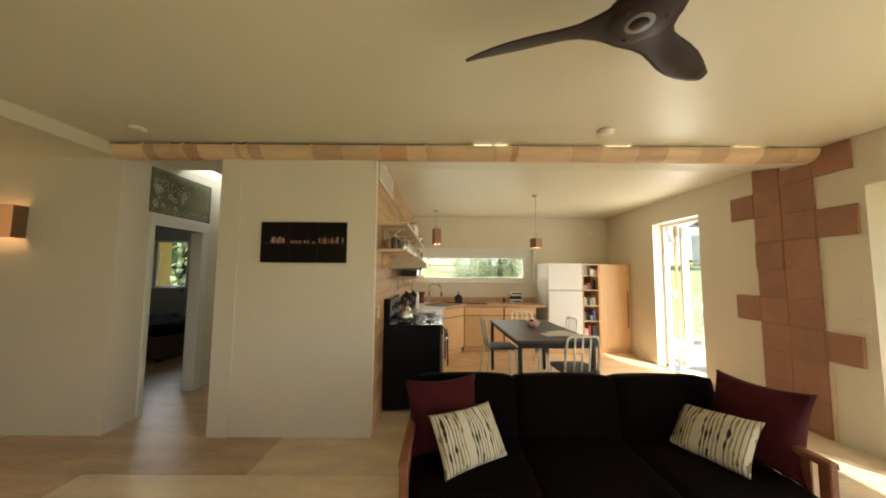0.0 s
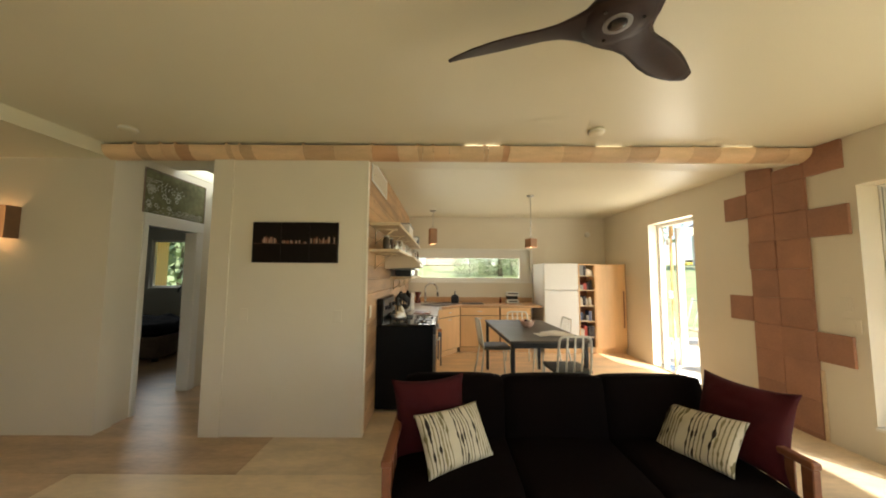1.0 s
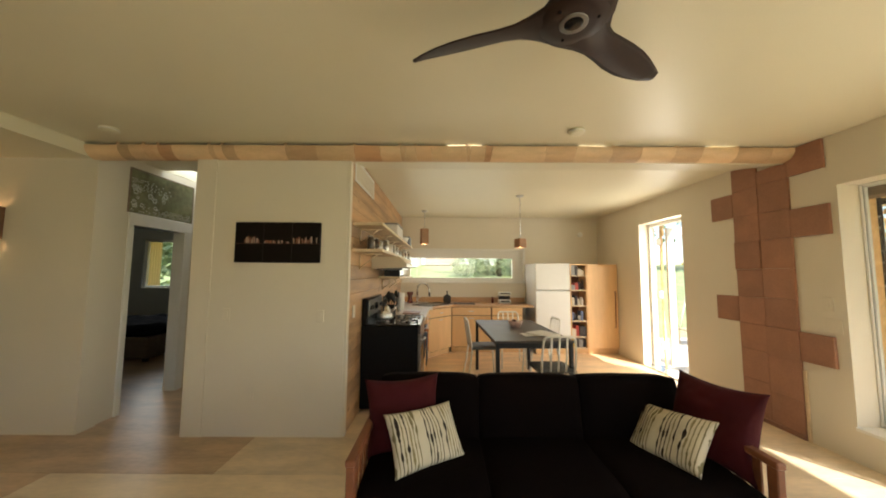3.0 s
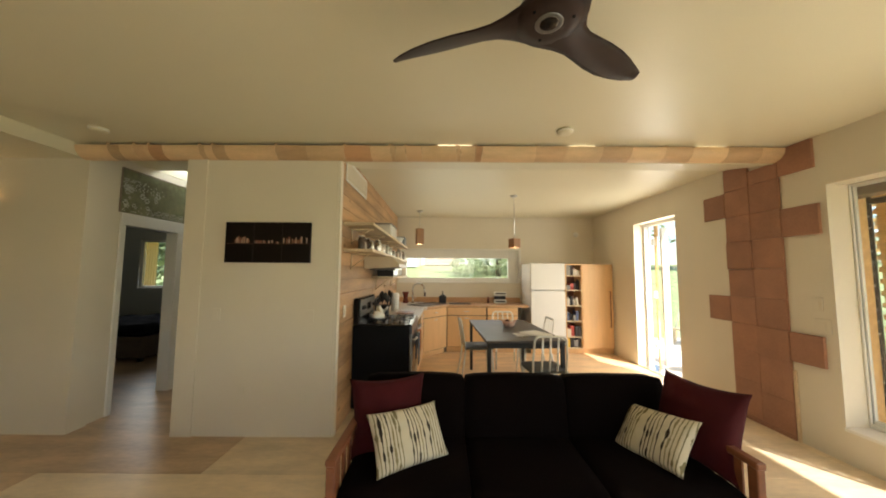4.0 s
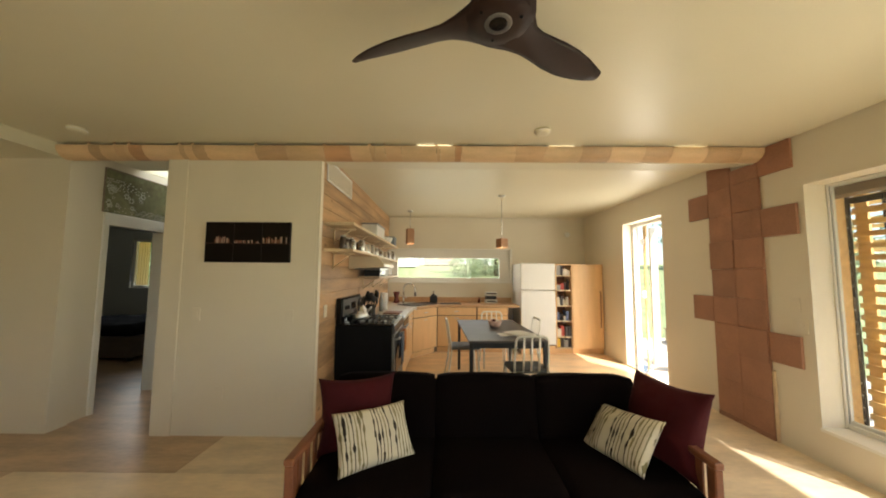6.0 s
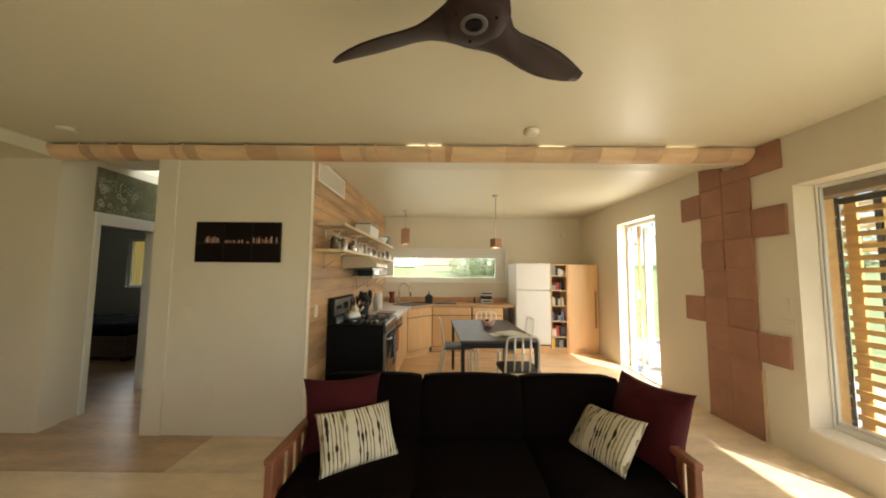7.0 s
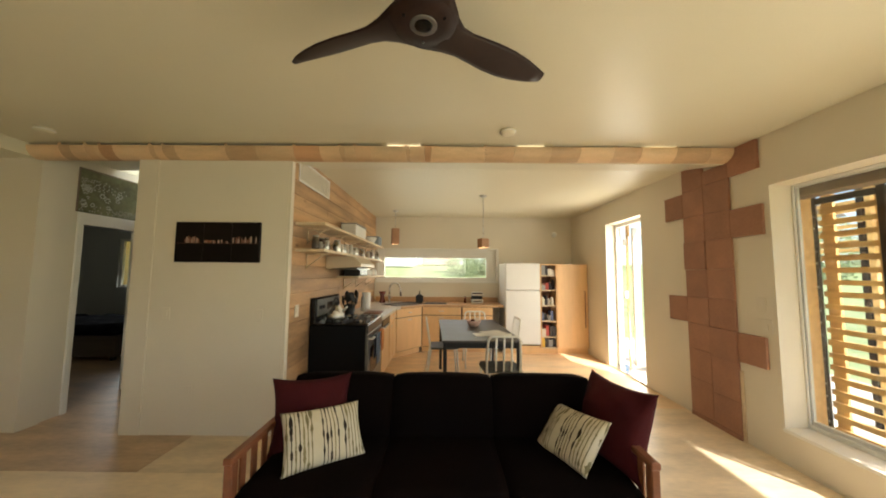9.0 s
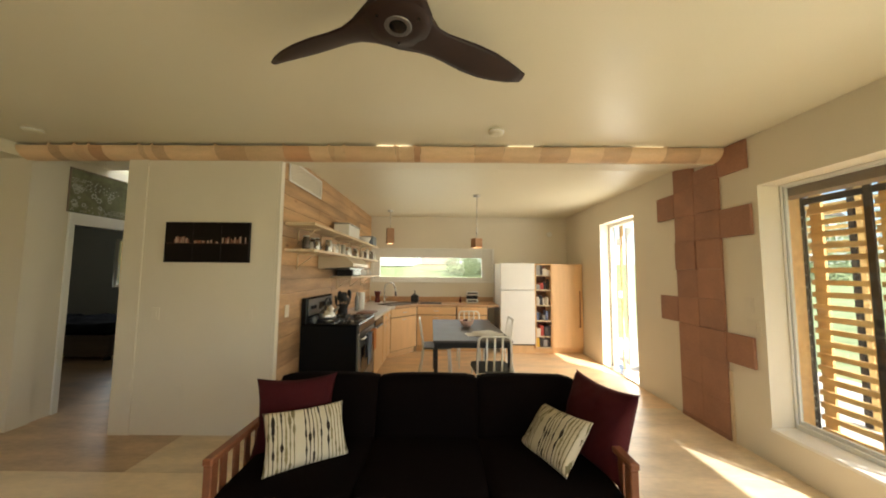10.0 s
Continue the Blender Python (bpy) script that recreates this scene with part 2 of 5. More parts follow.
wall_north = structure("wall_north", B(
    ((-8.2, NY, 0), (BW0[0], 7.13, CZ)), ((BW0[0], NY, 0), (BW0[1], 7.13, BW1[0])), ((BW0[0], NY, BW1[1]), (BW0[1], 7.13, CZ)),
    ((BW0[1], NY, 0), (KW0[0], 7.13, CZ)), ((KW0[0], NY, 0), (KW0[1], 7.13, KW1[0])), ((KW0[0], NY, KW1[1]), (KW0[1], 7.13, CZ)),
    ((KW0[1], NY, 0), (3.85, 7.13, CZ))), PAINT, "cream painted kitchen outer wall", "wall")
wall_south = structure("wall_south", B(((-8.2, -2.9, 0), (-1.2, -2.7, CZ)), ((-1.2, -2.9, 0), (2.0, -2.7, 0.9)), ((-1.2, -2.9, 2.2), (2.0, -2.7, CZ)), ((2.0, -2.9, 0), (EX, -2.7, CZ))), PAINT, "cream painted wall", "wall")
wall_west = structure("wall_west", B(((-5.4, -2.7, 0), (-5.2, 3.07, CZ))), PAINT, "cream painted wall", "wall")
wall_sconce = structure("wall_sconce", B(((-5.4, 3.07, 0), (HX + 0.03, 3.24, CZ))), PAINT, "cream painted wall beside the hall", "wall")
DY0, DY1, DZ = 3.47, 4.16, 1.962
TZ0, TZ1 = 2.09, 2.565
wall_hall = structure("wall_hall", B(
    ((HX - 0.12, 3.24, 0), (HX, DY0, CZ)), ((HX - 0.12, DY0, DZ), (HX, DY1, TZ0)), ((HX - 0.12, DY0, TZ1), (HX, DY1, CZ)),
    ((HX - 0.12, DY1, 0), (HX, 5.4, CZ))), PAINT, "white painted hall wall with a doorway", "wall")
wall_hall_end = structure("wall_hall_end", B(((HX - 0.12, 5.4, 0), (PX0, 5.52, CZ))), PAINT, "white painted wall at the hall's end", "wall")
partition = structure("wall_partition", B(((PX0, PY - 0.012, 0), (-1.865, PY + 0.1, CZ)), ((-1.865, PY, 0), (PX1, PY + 0.1, CZ)),
    ((PX0, PY + 0.1, 0), (PX0 + 0.1, 5.4, CZ))), PAINT, "cream painted partition wall with a raised edge board", "wall")
wall_kitchen = structure("wall_kitchen", B(((-0.70, PY + 0.1, 0), (PX1, NY, CZ))), PINE, "wall behind the pine planks", "wall")
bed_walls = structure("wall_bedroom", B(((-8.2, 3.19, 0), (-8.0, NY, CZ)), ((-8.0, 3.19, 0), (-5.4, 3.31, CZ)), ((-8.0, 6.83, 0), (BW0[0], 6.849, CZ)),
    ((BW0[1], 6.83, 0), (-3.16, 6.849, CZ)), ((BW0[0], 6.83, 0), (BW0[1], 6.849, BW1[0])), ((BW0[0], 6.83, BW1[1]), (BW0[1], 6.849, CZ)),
    ((HX - 0.14, 5.4, 0), (HX - 0.121, NY, CZ))), SHADEDPAINT, "bedroom walls with the room's shade put into their grey", "wall")
# ceiling, with the skylight's opening over the hall
SK = (-3.035, 3.80, -2.70, 5.3)
ceiling = structure("ceiling", B(((-8.2, -2.9, CZ), (3.85, SK[1], CZ + 0.2)), ((-8.2, SK[1], CZ), (SK[0], 7.13, CZ + 0.2)),
    ((SK[2], SK[1], CZ), (3.85, 7.13, CZ + 0.2)), ((SK[0], SK[3], CZ), (SK[2], 7.13, CZ + 0.2))), CEIL, "smooth cream painted ceiling", "ceiling")
# eave out of view, added where it ends the sun patches indoors
shading_eave = structure("shading_eave", B(((3.55, -3.1, 3.22), (4.46, 7.6, 3.34)), ((3.57, -2.9, CZ + 0.2), (3.85, 7.13, 3.22))), TRIM, "unseen white eave added above the outer wall to limit the sun", "roof")
soffit = structure("soffit", B(((-5.2, -2.7, 2.545), (-3.05, 3.07, CZ))), CEIL, "dropped cream painted ceiling soffit", "ceiling")

# ---- hall: casing, transom, skylight ----
casing = thing("door_1", (HX, 3.8, 0), "white painted door casing round the open bedroom doorway", "door frame", kind="structure")
for nm, a, b in (("jamb", (HX - 0.13, DY0 - 0.045, 0), (HX + 0.018, DY0 + 0.012, DZ)), ("jamb", (HX - 0.13, DY1 - 0.012, 0), (HX + 0.018, DY1 + 0.10, DZ)),
                 ("header", (HX - 0.13, DY0 - 0.045, DZ), (HX + 0.02, DY1 + 0.10, TZ0 + 0.004))):
    part(nm, B((a, b), bevel=0.004), TRIM, casing)
# the pane's mottled green stands for reflections in the dark glass
TRANSOM = mat("green_reflection_pane", (0.20, 0.20, 0.11), 0.12, var=0.6, scale=4, fine=20, bump=0.0)
DOTS = mat("pale_cutout", (0.50, 0.51, 0.44), 0.5, var=0.15, scale=9)
transom = thing("transom_panel", (HX, 3.8, TZ0), "dark green transom pane, reflections painted in as mottling, with pale dots and flowers", "transom window")
part("pane", B(((HX + 0.002, 3.41, TZ0 + 0.006), (HX + 0.010, 4.25, TZ1))), TRANSOM, transom)
part("edge_strip", B(((HX + 0.002, 3.40, TZ0 + 0.006), (HX + 0.014, 3.41, TZ1)), ((HX + 0.002, 4.25, TZ0 + 0.006), (HX + 0.014, 4.26, TZ1)), ((HX + 0.002, 3.40, TZ1), (HX + 0.014, 4.26, TZ1 + 0.012))), LINTEL, transom, "thin brown edge strip")
bm = bmnew()
rnd = random.Random(4)


def disc(bm, y, z, r, x=HX + 0.0125, k=6):
    v = [bm.verts.new((x, y + r * math.cos(a), z + r * math.sin(a))) for a in [2 * math.pi * i / k for i in range(k)]]
    w = [bm.verts.new((x - 0.003, q.co.y, q.co.z)) for q in v]
    bm.faces.new(v)
    for i in range(k):
        bm.faces.new((v[i], w[i], w[(i + 1) % k], v[(i + 1) % k]))


for row in range(6):
    for col in range(33):
        y = 3.43 + 0.024 * col + 0.012 * (row % 2)
        if rnd.random() < 0.95 - 0.045 * col:
            disc(bm, y, TZ1 - 0.10 - 0.021 * row, 0.0075)
        if row < 4 and rnd.random() < 0.25 + 0.022 * col:
            disc(bm, y, TZ0 + 0.03 + 0.019 * row, 0.0065)
for k in range(17):
    y, z = 3.45 + rnd.random() ** 1.6 * 0.42, TZ0 + 0.05 + rnd.random() * 0.24
    r = rnd.choice((0.012, 0.018, 0.024))
    for i in range(6):
        disc(bm, y + r * math.cos(i * 1.047), z + r * math.sin(i * 1.047), r * 0.42)
part("pattern", bm, DOTS, transom, "pale dots and flowers", kind="stuff")
bm = bmnew()
for a, b in (((SK[0] - 0.03, SK[1] - 0.03), (SK[2] + 0.03, SK[1])), ((SK[0] - 0.03, SK[3]), (SK[2] + 0.03, SK[3] + 0.03)), ((SK[0] - 0.03, SK[1]), (SK[0], SK[3])), ((SK[2], SK[1]), (SK[2] + 0.03, SK[3]))):
    box(bm, (*a, CZ + 0.2), (*b, CZ + 0.27))
skyl = thing("skylight", (-2.87, 4.4, CZ + 0.2), "skylight with a frosted white pane above the hall", "skylight", kind="structure")
part("shaft", bm, TRIM, skyl)
o = part("pane", B(((SK[0], SK[1], CZ + 0.24), (SK[2], SK[3], CZ + 0.25))), FROST, skyl)

# ---- bedroom seen through the doorway ----
win = thing("window_2", (-5.7, NY, 1.12), "bedroom window with a white frame and a bright yellow strip", "window", kind="structure")
x0, x1, z0, z1 = *BW0, *BW1
for a, b in (((x0, 6.86, z0), (x0 + 0.06, 6.91, z1)), ((x1 - 0.05, 6.86, z0), (x1, 6.91, z1)), ((x0 + 0.06, 6.86, z0), (x1 - 0.05, 6.91, z0 + 0.05)), ((x0 + 0.06, 6.86, z1 - 0.05), (x1 - 0.05, 6.91, z1))):
    part("window_frame", B((a, b), bevel=0.004), TRIM, win)
# translucent sheet, added so that the yellow strip shines with the sky behind
YSHEET = bpy.data.materials.new("yellow_translucent_sheet")
YSHEET.use_nodes = True
cn, cl = YSHEET.node_tree.nodes, YSHEET.node_tree.links
tl, ad = cn.new("ShaderNodeBsdfTranslucent"), cn.new("ShaderNodeMixShader")
tl.inputs[0].default_value, cn["Principled BSDF"].inputs["Base Color"].default_value = (0.95, 0.60, 0.24, 1), (0.8, 0.50, 0.20, 1)
ad.inputs[0].default_value = 0.7
cl.new(cn["Principled BSDF"].outputs[0], ad.inputs[1]), cl.new(tl.outputs[0], ad.inputs[2]), cl.new(ad.outputs[0], cn["Material Output"].inputs[0])
bm = bmnew()
g = [[bm.verts.new((x0 + 0.05 + 0.26 * i / 20, 6.925 + 0.008 * math.sin(i * 1.5), z)) for z in (z0 + 0.03, z1 - 0.03)] for i in range(21)]
for i in range(20):
    bm.faces.new((g[i][0], g[i + 1][0], g[i + 1][1], g[i][1])).smooth = True
part("yellow_sheet", bm, YSHEET, win, "translucent yellow sheet added for the bright strip beside the pane")
part("pane", B(((x0 + 0.06, 6.88, z0 + 0.05), (x1 - 0.05, 6.885, z1 - 0.05))), GLASS, win).visible_shadow = False
part("crank", tube(bmnew(), bend([(x1 - 0.06, 6.86, z0 + 0.02), (x1 - 0.06, 6.80, z0), (x1 - 0.06, 6.78, z0 - 0.08)], r=0.015), 0.014), BLACKMATT, win, "dark window crank")
bed = thing("bed", (-5.6, 6.0, 0), "low bed with a dark base and a rumpled black blanket", "bed")
part("bed_base", B(((-6.7, 5.35, 0.06), (-4.5, 6.7, 0.40)), bevel=0.015), mat("dim_brown_bed_wood", (0.12, 0.09, 0.07), 0.6, var=0.3, scale=3, fine=30, bump=0.03, stretch=(0.7, 5, 5)), bed, "plain brown wooden bed base")
part("mattress", B(((-6.68, 5.37, 0.401), (-4.53, 6.68, 0.53)), bevel=0.04), BLANKET, bed)
bm = bmnew()
N = 26
g = [[bm.verts.new((-6.72 + 2.24 * i / N, 5.33 + 1.38 * j / N, 0.575 + 0.07 * noise.noise((i * 0.35, j * 0.3, 1.3)) + 0.03 * noise.noise((i * 0.9, j * 0.8, 5)) - (0.10 if i in (0, N) or j in (0, N) else 0))) for j in range(N + 1)] for i in range(N + 1)]
for i in range(N):
    for j in range(N):
        bm.faces.new((g[i][j], g[i + 1][j], g[i + 1][j + 1], g[i][j + 1])).smooth = True
part("blanket", bm, BLANKET, bed, "rumpled black blanket")
for x in (-6.65, -4.6):
    for y in (5.4, 6.6):
        part("leg", B(((x, y, 0), (x + 0.06, y + 0.06, 0.06))), BLACKMATT, bed)

# ---- east window with its frame, sill and slatted screen ----
win = thing("window_1", (3.76, 0.6, W1[0]), "large fixed window with a white frame in a deep reveal", "window", kind="structure")
y0, y1, z0, z1 = *W0, *W1
for a, b in (((3.75, y1 - 0.018, z0 + 0.026), (3.798, y1, z1)), ((3.75, y0, z0 + 0.026), (3.798, y0 + 0.018, z1)), ((3.75, y0 + 0.018, z0 + 0.026), (3.798, y1 - 0.018, z0 + 0.062)), ((3.75, y0 + 0.018, z1 - 0.018), (3.798, y1 - 0.018, z1))):
    part("window_frame", B((a, b), bevel=0.005), TRIM, win)
SASH = mat("grey_sash", (0.72, 0.71, 0.67), 0.4, var=0.05)
for a, b in (((3.765, y1 - 0.030, z0 + 0.062), (3.792, y1 - 0.018, z1 - 0.018)), ((3.765, y0 + 0.018, z0 + 0.062), (3.792, y1 - 0.030, z0 + 0.09)), ((3.765, y0 + 0.018, z1 - 0.030), (3.792, y1 - 0.030, z1 - 0.018))):
    part("sash", B((a, b), bevel=0.003), SASH, win, "grey inner sash")
part("gasket", B(((3.7605, y1 - 0.021, z0 + 0.062), (3.7645, y1 - 0.0185, z1 - 0.0185))), GASKET, win, "grey rubber gasket line")
part("window_sill", B(((EX - 0.02, y0, z0), (3.798, y1, z0 + 0.026)), bevel=0.004), TRIM, win, "white painted sill board")
part("pane", B(((3.775, y0 + 0.018, z0 + 0.09), (3.781, y1 - 0.030, z1 - 0.030))), GLASS, win).visible_shadow = False
part("outer_jamb", B(((3.802, 2.80, z0 - 0.1), (4.025, 2.865, z1 + 0.06)), bevel=0.004), CEDAR, win, "cedar outer jamb")
part("outer_header", B(((3.802, y0, z1 - 0.10), (3.95, 2.798, z1 + 0.06)), bevel=0.004), LINTEL, win, "weathered brown timber lintel")

screen = thing("slatted_screen", (4.06, 2.6, -0.05), "folding cedar slat sun screen in a dark steel frame", "sun screen")
SX = 4.03
# posts and slats go on above the rail, unseen, to block the sun
for ya, yb in ((2.785, 2.842), (2.352, 2.396), (1.48, 1.53)):
    part("post", B(((SX, ya, 0.06), (SX + 0.022, yb, 2.64)), bevel=0.003), BRONZE, screen, "dark steel post with bolt heads")
part("rail", B(((SX - 0.002, 2.401, 2.085), (SX + 0.022, 2.784, 2.135)), bevel=0.003), BRONZE, screen)
part("rail", B(((SX - 0.002, 1.531, 2.085), (SX + 0.022, 2.347, 2.135)), bevel=0.003), BRONZE, screen)
part("foot_rail", B(((SX - 0.005, 1.48, -0.05), (SX + 0.055, 2.842, 0.06)), bevel=0.003), CEDAR, screen)
for ya, yb in ((2.70, 2.783), (2.405, 2.44), (2.30, 2.345)):
    part("batten", B(((SX + 0.05, ya, 0.08), (SX + 0.07, yb, 2.62))), CEDAR, screen, "upright cedar batten")
rnd = random.Random(6)
for k in range(25):
    for ya, yb in ((2.398, 2.784), (1.532, 2.350)):
        z = 0.12 + k * 0.099
        bm = bmnew()
        box(bm, (SX + 0.024, ya, z), (SX + 0.048, yb, z + 0.043 + rnd.uniform(-0.003, 0.004)))
        bmesh.ops.rotate(bm, cent=(SX, (ya + yb) / 2, z), matrix=Matrix.Rotation(rnd.uniform(-0.006, 0.006), 3, "X"), verts=bm.verts[:])
        part("slat", bm, CEDAR, screen)
bm = bmnew()
for k in range(19):
    turned(bm, [(0.007, 0), (0.007, 0.003), (0.003, 0.005)], steps=6, m=pose(SX - 0.0005, 2.798, 0.2 + k * 0.099, 0, -90, 0))
part("bolts", bm, STEEL, screen, "row of bolt heads", kind="stuff")

# ---- terrace door ----
door = thing("door_2", (3.78, 4.9, 0), "white glazed terrace door standing open outwards", "door", kind="structure")
y0, y1 = D0
for a, b in (((3.72, y0, 0.02), (3.80, y0 + 0.05, D1[1])), ((3.72, y1 - 0.05, 0.02), (3.80, y1, D1[1])), ((3.72, y0 + 0.05, D1[1] - 0.05), (3.80, y1 - 0.05, D1[1]))):
    part("door_frame", B((a, b), bevel=0.004), TRIM, door)
part("threshold", B(((EX + 0.004, y0, -0.01), (3.86, y1, 0.02)), bevel=0.003), STEEL, door, "grey metal threshold")
part("outer_trim", B(((3.85, y1 - 0.115, 0), (3.885, y1 - 0.085, 2.10)), bevel=0.003), CEDAR, door, "cedar outer trim with hinges")
part("trim_block", B(((3.85, y1 - 0.15, 2.10), (3.885, y1 - 0.085, D1[1])), bevel=0.003), CEDAR, door, "cedar block at the head")
for z in (0.3, 1.1, 1.95):
    part("hinge", B(((3.80, y1 - 0.125, z), (3.848, y1 - 0.08, z + 0.11)), bevel=0.003), TRIM, door)
leaf = part("door_leaf", B(((3.92, 5.24, 0.03), (4.03, 5.285, 2.24)), ((4.66, 5.24, 0.03), (4.77, 5.285, 2.24)), ((4.03, 5.24, 0.03), (4.66, 5.285, 0.25)), ((4.03, 5.24, 2.12), (4.66, 5.285, 2.24)), bevel=0.004), TRIM, door, "white door leaf")
part("pane", B(((4.03, 5.26, 0.25), (4.66, 5.266, 2.12))), GLASS, leaf).visible_shadow = False
part("handle", tube(bmnew(), bend([(4.73, 5.24, 1.05), (4.73, 5.19, 1.05), (4.62, 5.19, 1.05)], r=0.02), 0.01), STEEL, leaf, "steel lever handle")

# ---- kitchen window ----
win = thing("window_3", (0.66, NY, KW1[0]), "long low kitchen window with white trim", "window", kind="structure")
x0, x1, z0, z1 = *KW0, *KW1
for a, b in (((x0 - 0.02, NY - 0.022, z0 - 0.02), (x0 + 0.035, NY - 0.001, z1 + 0.02)), ((x1 - 0.035, NY - 0.022, z0 - 0.02), (x1 + 0.02, NY - 0.001, z1 + 0.02)), ((x0 + 0.035, NY - 0.022, z1 - 0.015), (x1 - 0.035, NY - 0.001, z1 + 0.02)), ((x0 + 0.035, NY - 0.03, z0 - 0.02), (x1 - 0.035, NY - 0.001, z0 + 0.012))):
    part("trim", B((a, b), bevel=0.003), TRIM, win)
for a, b in (((x0, 6.90, z0), (x0 + 0.15, 6.99, z1)), ((x1 - 0.235, 6.90, z0), (x1, 6.99, z1)), ((x0 + 0.15, 6.90, z0), (x1 - 0.235, 6.99, z0 + 0.09)), ((x0 + 0.15, 6.90, z1 - 0.18), (x1 - 0.235, 6.99, z1))):
    part("window_frame", B((a, b), bevel=0.004), TRIM, win)
part("pane", B(((x0 + 0.15, 6.93, z0 + 0.09), (x1 - 0.235, 6.938, z1 - 0.18))), GLASS, win).visible_shadow = False

# ---- curved veneer beam under the ceiling ----
beam = thing("curved_beam", (0, 3.1, 2.5), "bowed ceiling beam faced with bent birch veneer strips", "beam")
prof = [(3.085 - 0.123 * math.cos(a) ** 0.9, 2.636 - 0.108 * math.sin(a)) for a in [math.pi / 2 * k / 12 for k in range(13)]]
bm = bmnew()
slope = [[bm.verts.new((x, y, z)) for x in (PX0 + 0.002, EX - 0.003)] for y, z in ((3.08, 2.535), (3.66, 2.66), (3.66, CZ - 0.001), (3.08, CZ - 0.001))]
for k in range(4):
    bm.faces.new((slope[k][0], slope[k][1], slope[(k + 1) % 4][1], slope[(k + 1) % 4][0]))
bm.faces.new([r[0] for r in slope]), bm.faces.new([r[1] for r in slope][::-1])
structure("soffit_slope", bm, CEIL, "cream painted ceiling slope behind the beam", "ceiling")
# where each veneer strip starts, and its tone: 0 pale, 1 brown, 2 reddish
STRIPS = ((-3.05, 0), (-2.745, 1), (-2.64, 0), (-2.506, 1), (-2.41, 0), (-2.37, 2), (-2.24, 0), (-1.897, 1), (-1.85, 0), (-1.775, 1), (-1.66, 0), (-1.183, 1), (-0.90, 0),
          (-0.545, 2), (-0.307, 0), (-0.12, 1), (-0.07, 0), (0.02, 1), (0.17, 0), (0.50, 1), (0.535, 0), (0.677, 2), (0.74, 0), (1.239, 1), (1.518, 0), (1.859, 1), (2.131, 0),
          (2.446, 1), (2.697, 0), (3.021, 1), (3.335, 0))
edges, tone = [a for a, _ in STRIPS] + [3.544], [b for _, b in STRIPS]
rnd = random.Random(11)
slant = [0.0] + [rnd.uniform(-0.012, 0.018) for _ in edges[2:]] + [0.0]
BIRCH3 = mat("beam_veneer_reddish", (0.50, 0.285, 0.155), 0.5, var=0.22, scale=3, fine=40, bump=0.03, stretch=(1, 4, 4), per_object=0.3)
BIRCH2 = mat("beam_veneer_dark", (0.53, 0.355, 0.21), 0.5, var=0.22, scale=3, fine=40, bump=0.03, stretch=(1, 4, 4), per_object=0.4)
for k, (a, b) in enumerate(zip(edges, edges[1:])):
    bm = bmnew()
    lift = 0.0015 * (k % 2)
    f, g = [], []
    for i, (y, z) in enumerate(prof):
        xa, xb = a + 0.001 + slant[k] * i / len(prof), b - 0.001 + slant[k + 1] * i / len(prof)
        z += 0.016 * (a + 3.05) / 6.6
        f.append((bm.verts.new((xa, y, z + lift)), bm.verts.new((xb, y, z + lift))))
        g.append((bm.verts.new((xa, y + 0.002, z + 0.005 + lift)), bm.verts.new((xb, y + 0.002, z + 0.005 + lift))))
    for i in range(len(prof) - 1):
        bm.faces.new((f[i][0], f[i][1], f[i + 1][1], f[i + 1][0]))
        bm.faces.new((g[i][0], g[i + 1][0], g[i + 1][1], g[i][1]))
        bm.faces.new((f[i][0], f[i + 1][0], g[i + 1][0], g[i][0])), bm.faces.new((f[i][1], g[i][1], g[i + 1][1], f[i + 1][1]))
    bm.faces.new((f[0][0], g[0][0], g[0][1], f[0][1]))
    part("veneer_strip", bm, (BIRCH, BIRCH2, BIRCH3)[tone[k]], beam)
# black strip puts the slot's shade between veneer and ceiling
part("backing", B(((-3.045, 3.02, 2.60), (3.54, 3.03, CZ - 0.001))), BLACKMATT, beam, "black strip standing for the shade in the slot")
for k in range(1, len(edges) - 1, 2):
    part("tab", B(((edges[k] - 0.012, 2.966, 2.634), (edges[k] + 0.012, 2.976, CZ - 0.001))), BIRCH, beam)
LED = mat("warm_strip_light", (0.9, 0.8, 0.6), 0.5, emit=(1.0, 0.84, 0.55), power=0.75)
for a, b in ((0.325, 0.64), (1.55, 1.79), (2.74, 3.0)):
    part("light_strip", B(((a, 2.985, 2.640), (b, 3.0, CZ - 0.002))), LED, beam, "warm glowing light strip")

# ---- clay tiles on the east wall ----
tiles = thing("tile_cladding", (3.55, 3.35, 0), "terracotta brown clay tiles stepping up the wall", "wall tiles")
LZ = [0.042, 0.393, 0.70, 0.965, 1.243, 1.535, 1.83, 2.105, 2.395, 2.645]
RZ = [0.042, 0.33, 0.676, 0.965, 1.25, 1.54, 1.83, 2.103, 2.40, 2.55]
cells = [(3.352, 3.635, LZ[i], LZ[i + 1]) for i in range(9)] + [(3.056, 3.35, RZ[i], RZ[i + 1]) for i in range(9)]
cells += [(3.637, 3.92, 2.112, 2.383), (3.637, 3.915, 0.968, 1.243), (2.75, 3.054, 1.826, 2.09), (2.79, 3.054, 0.70, 0.962), (2.765, 3.054, 2.403, 2.66)]
rnd = random.Random(3)
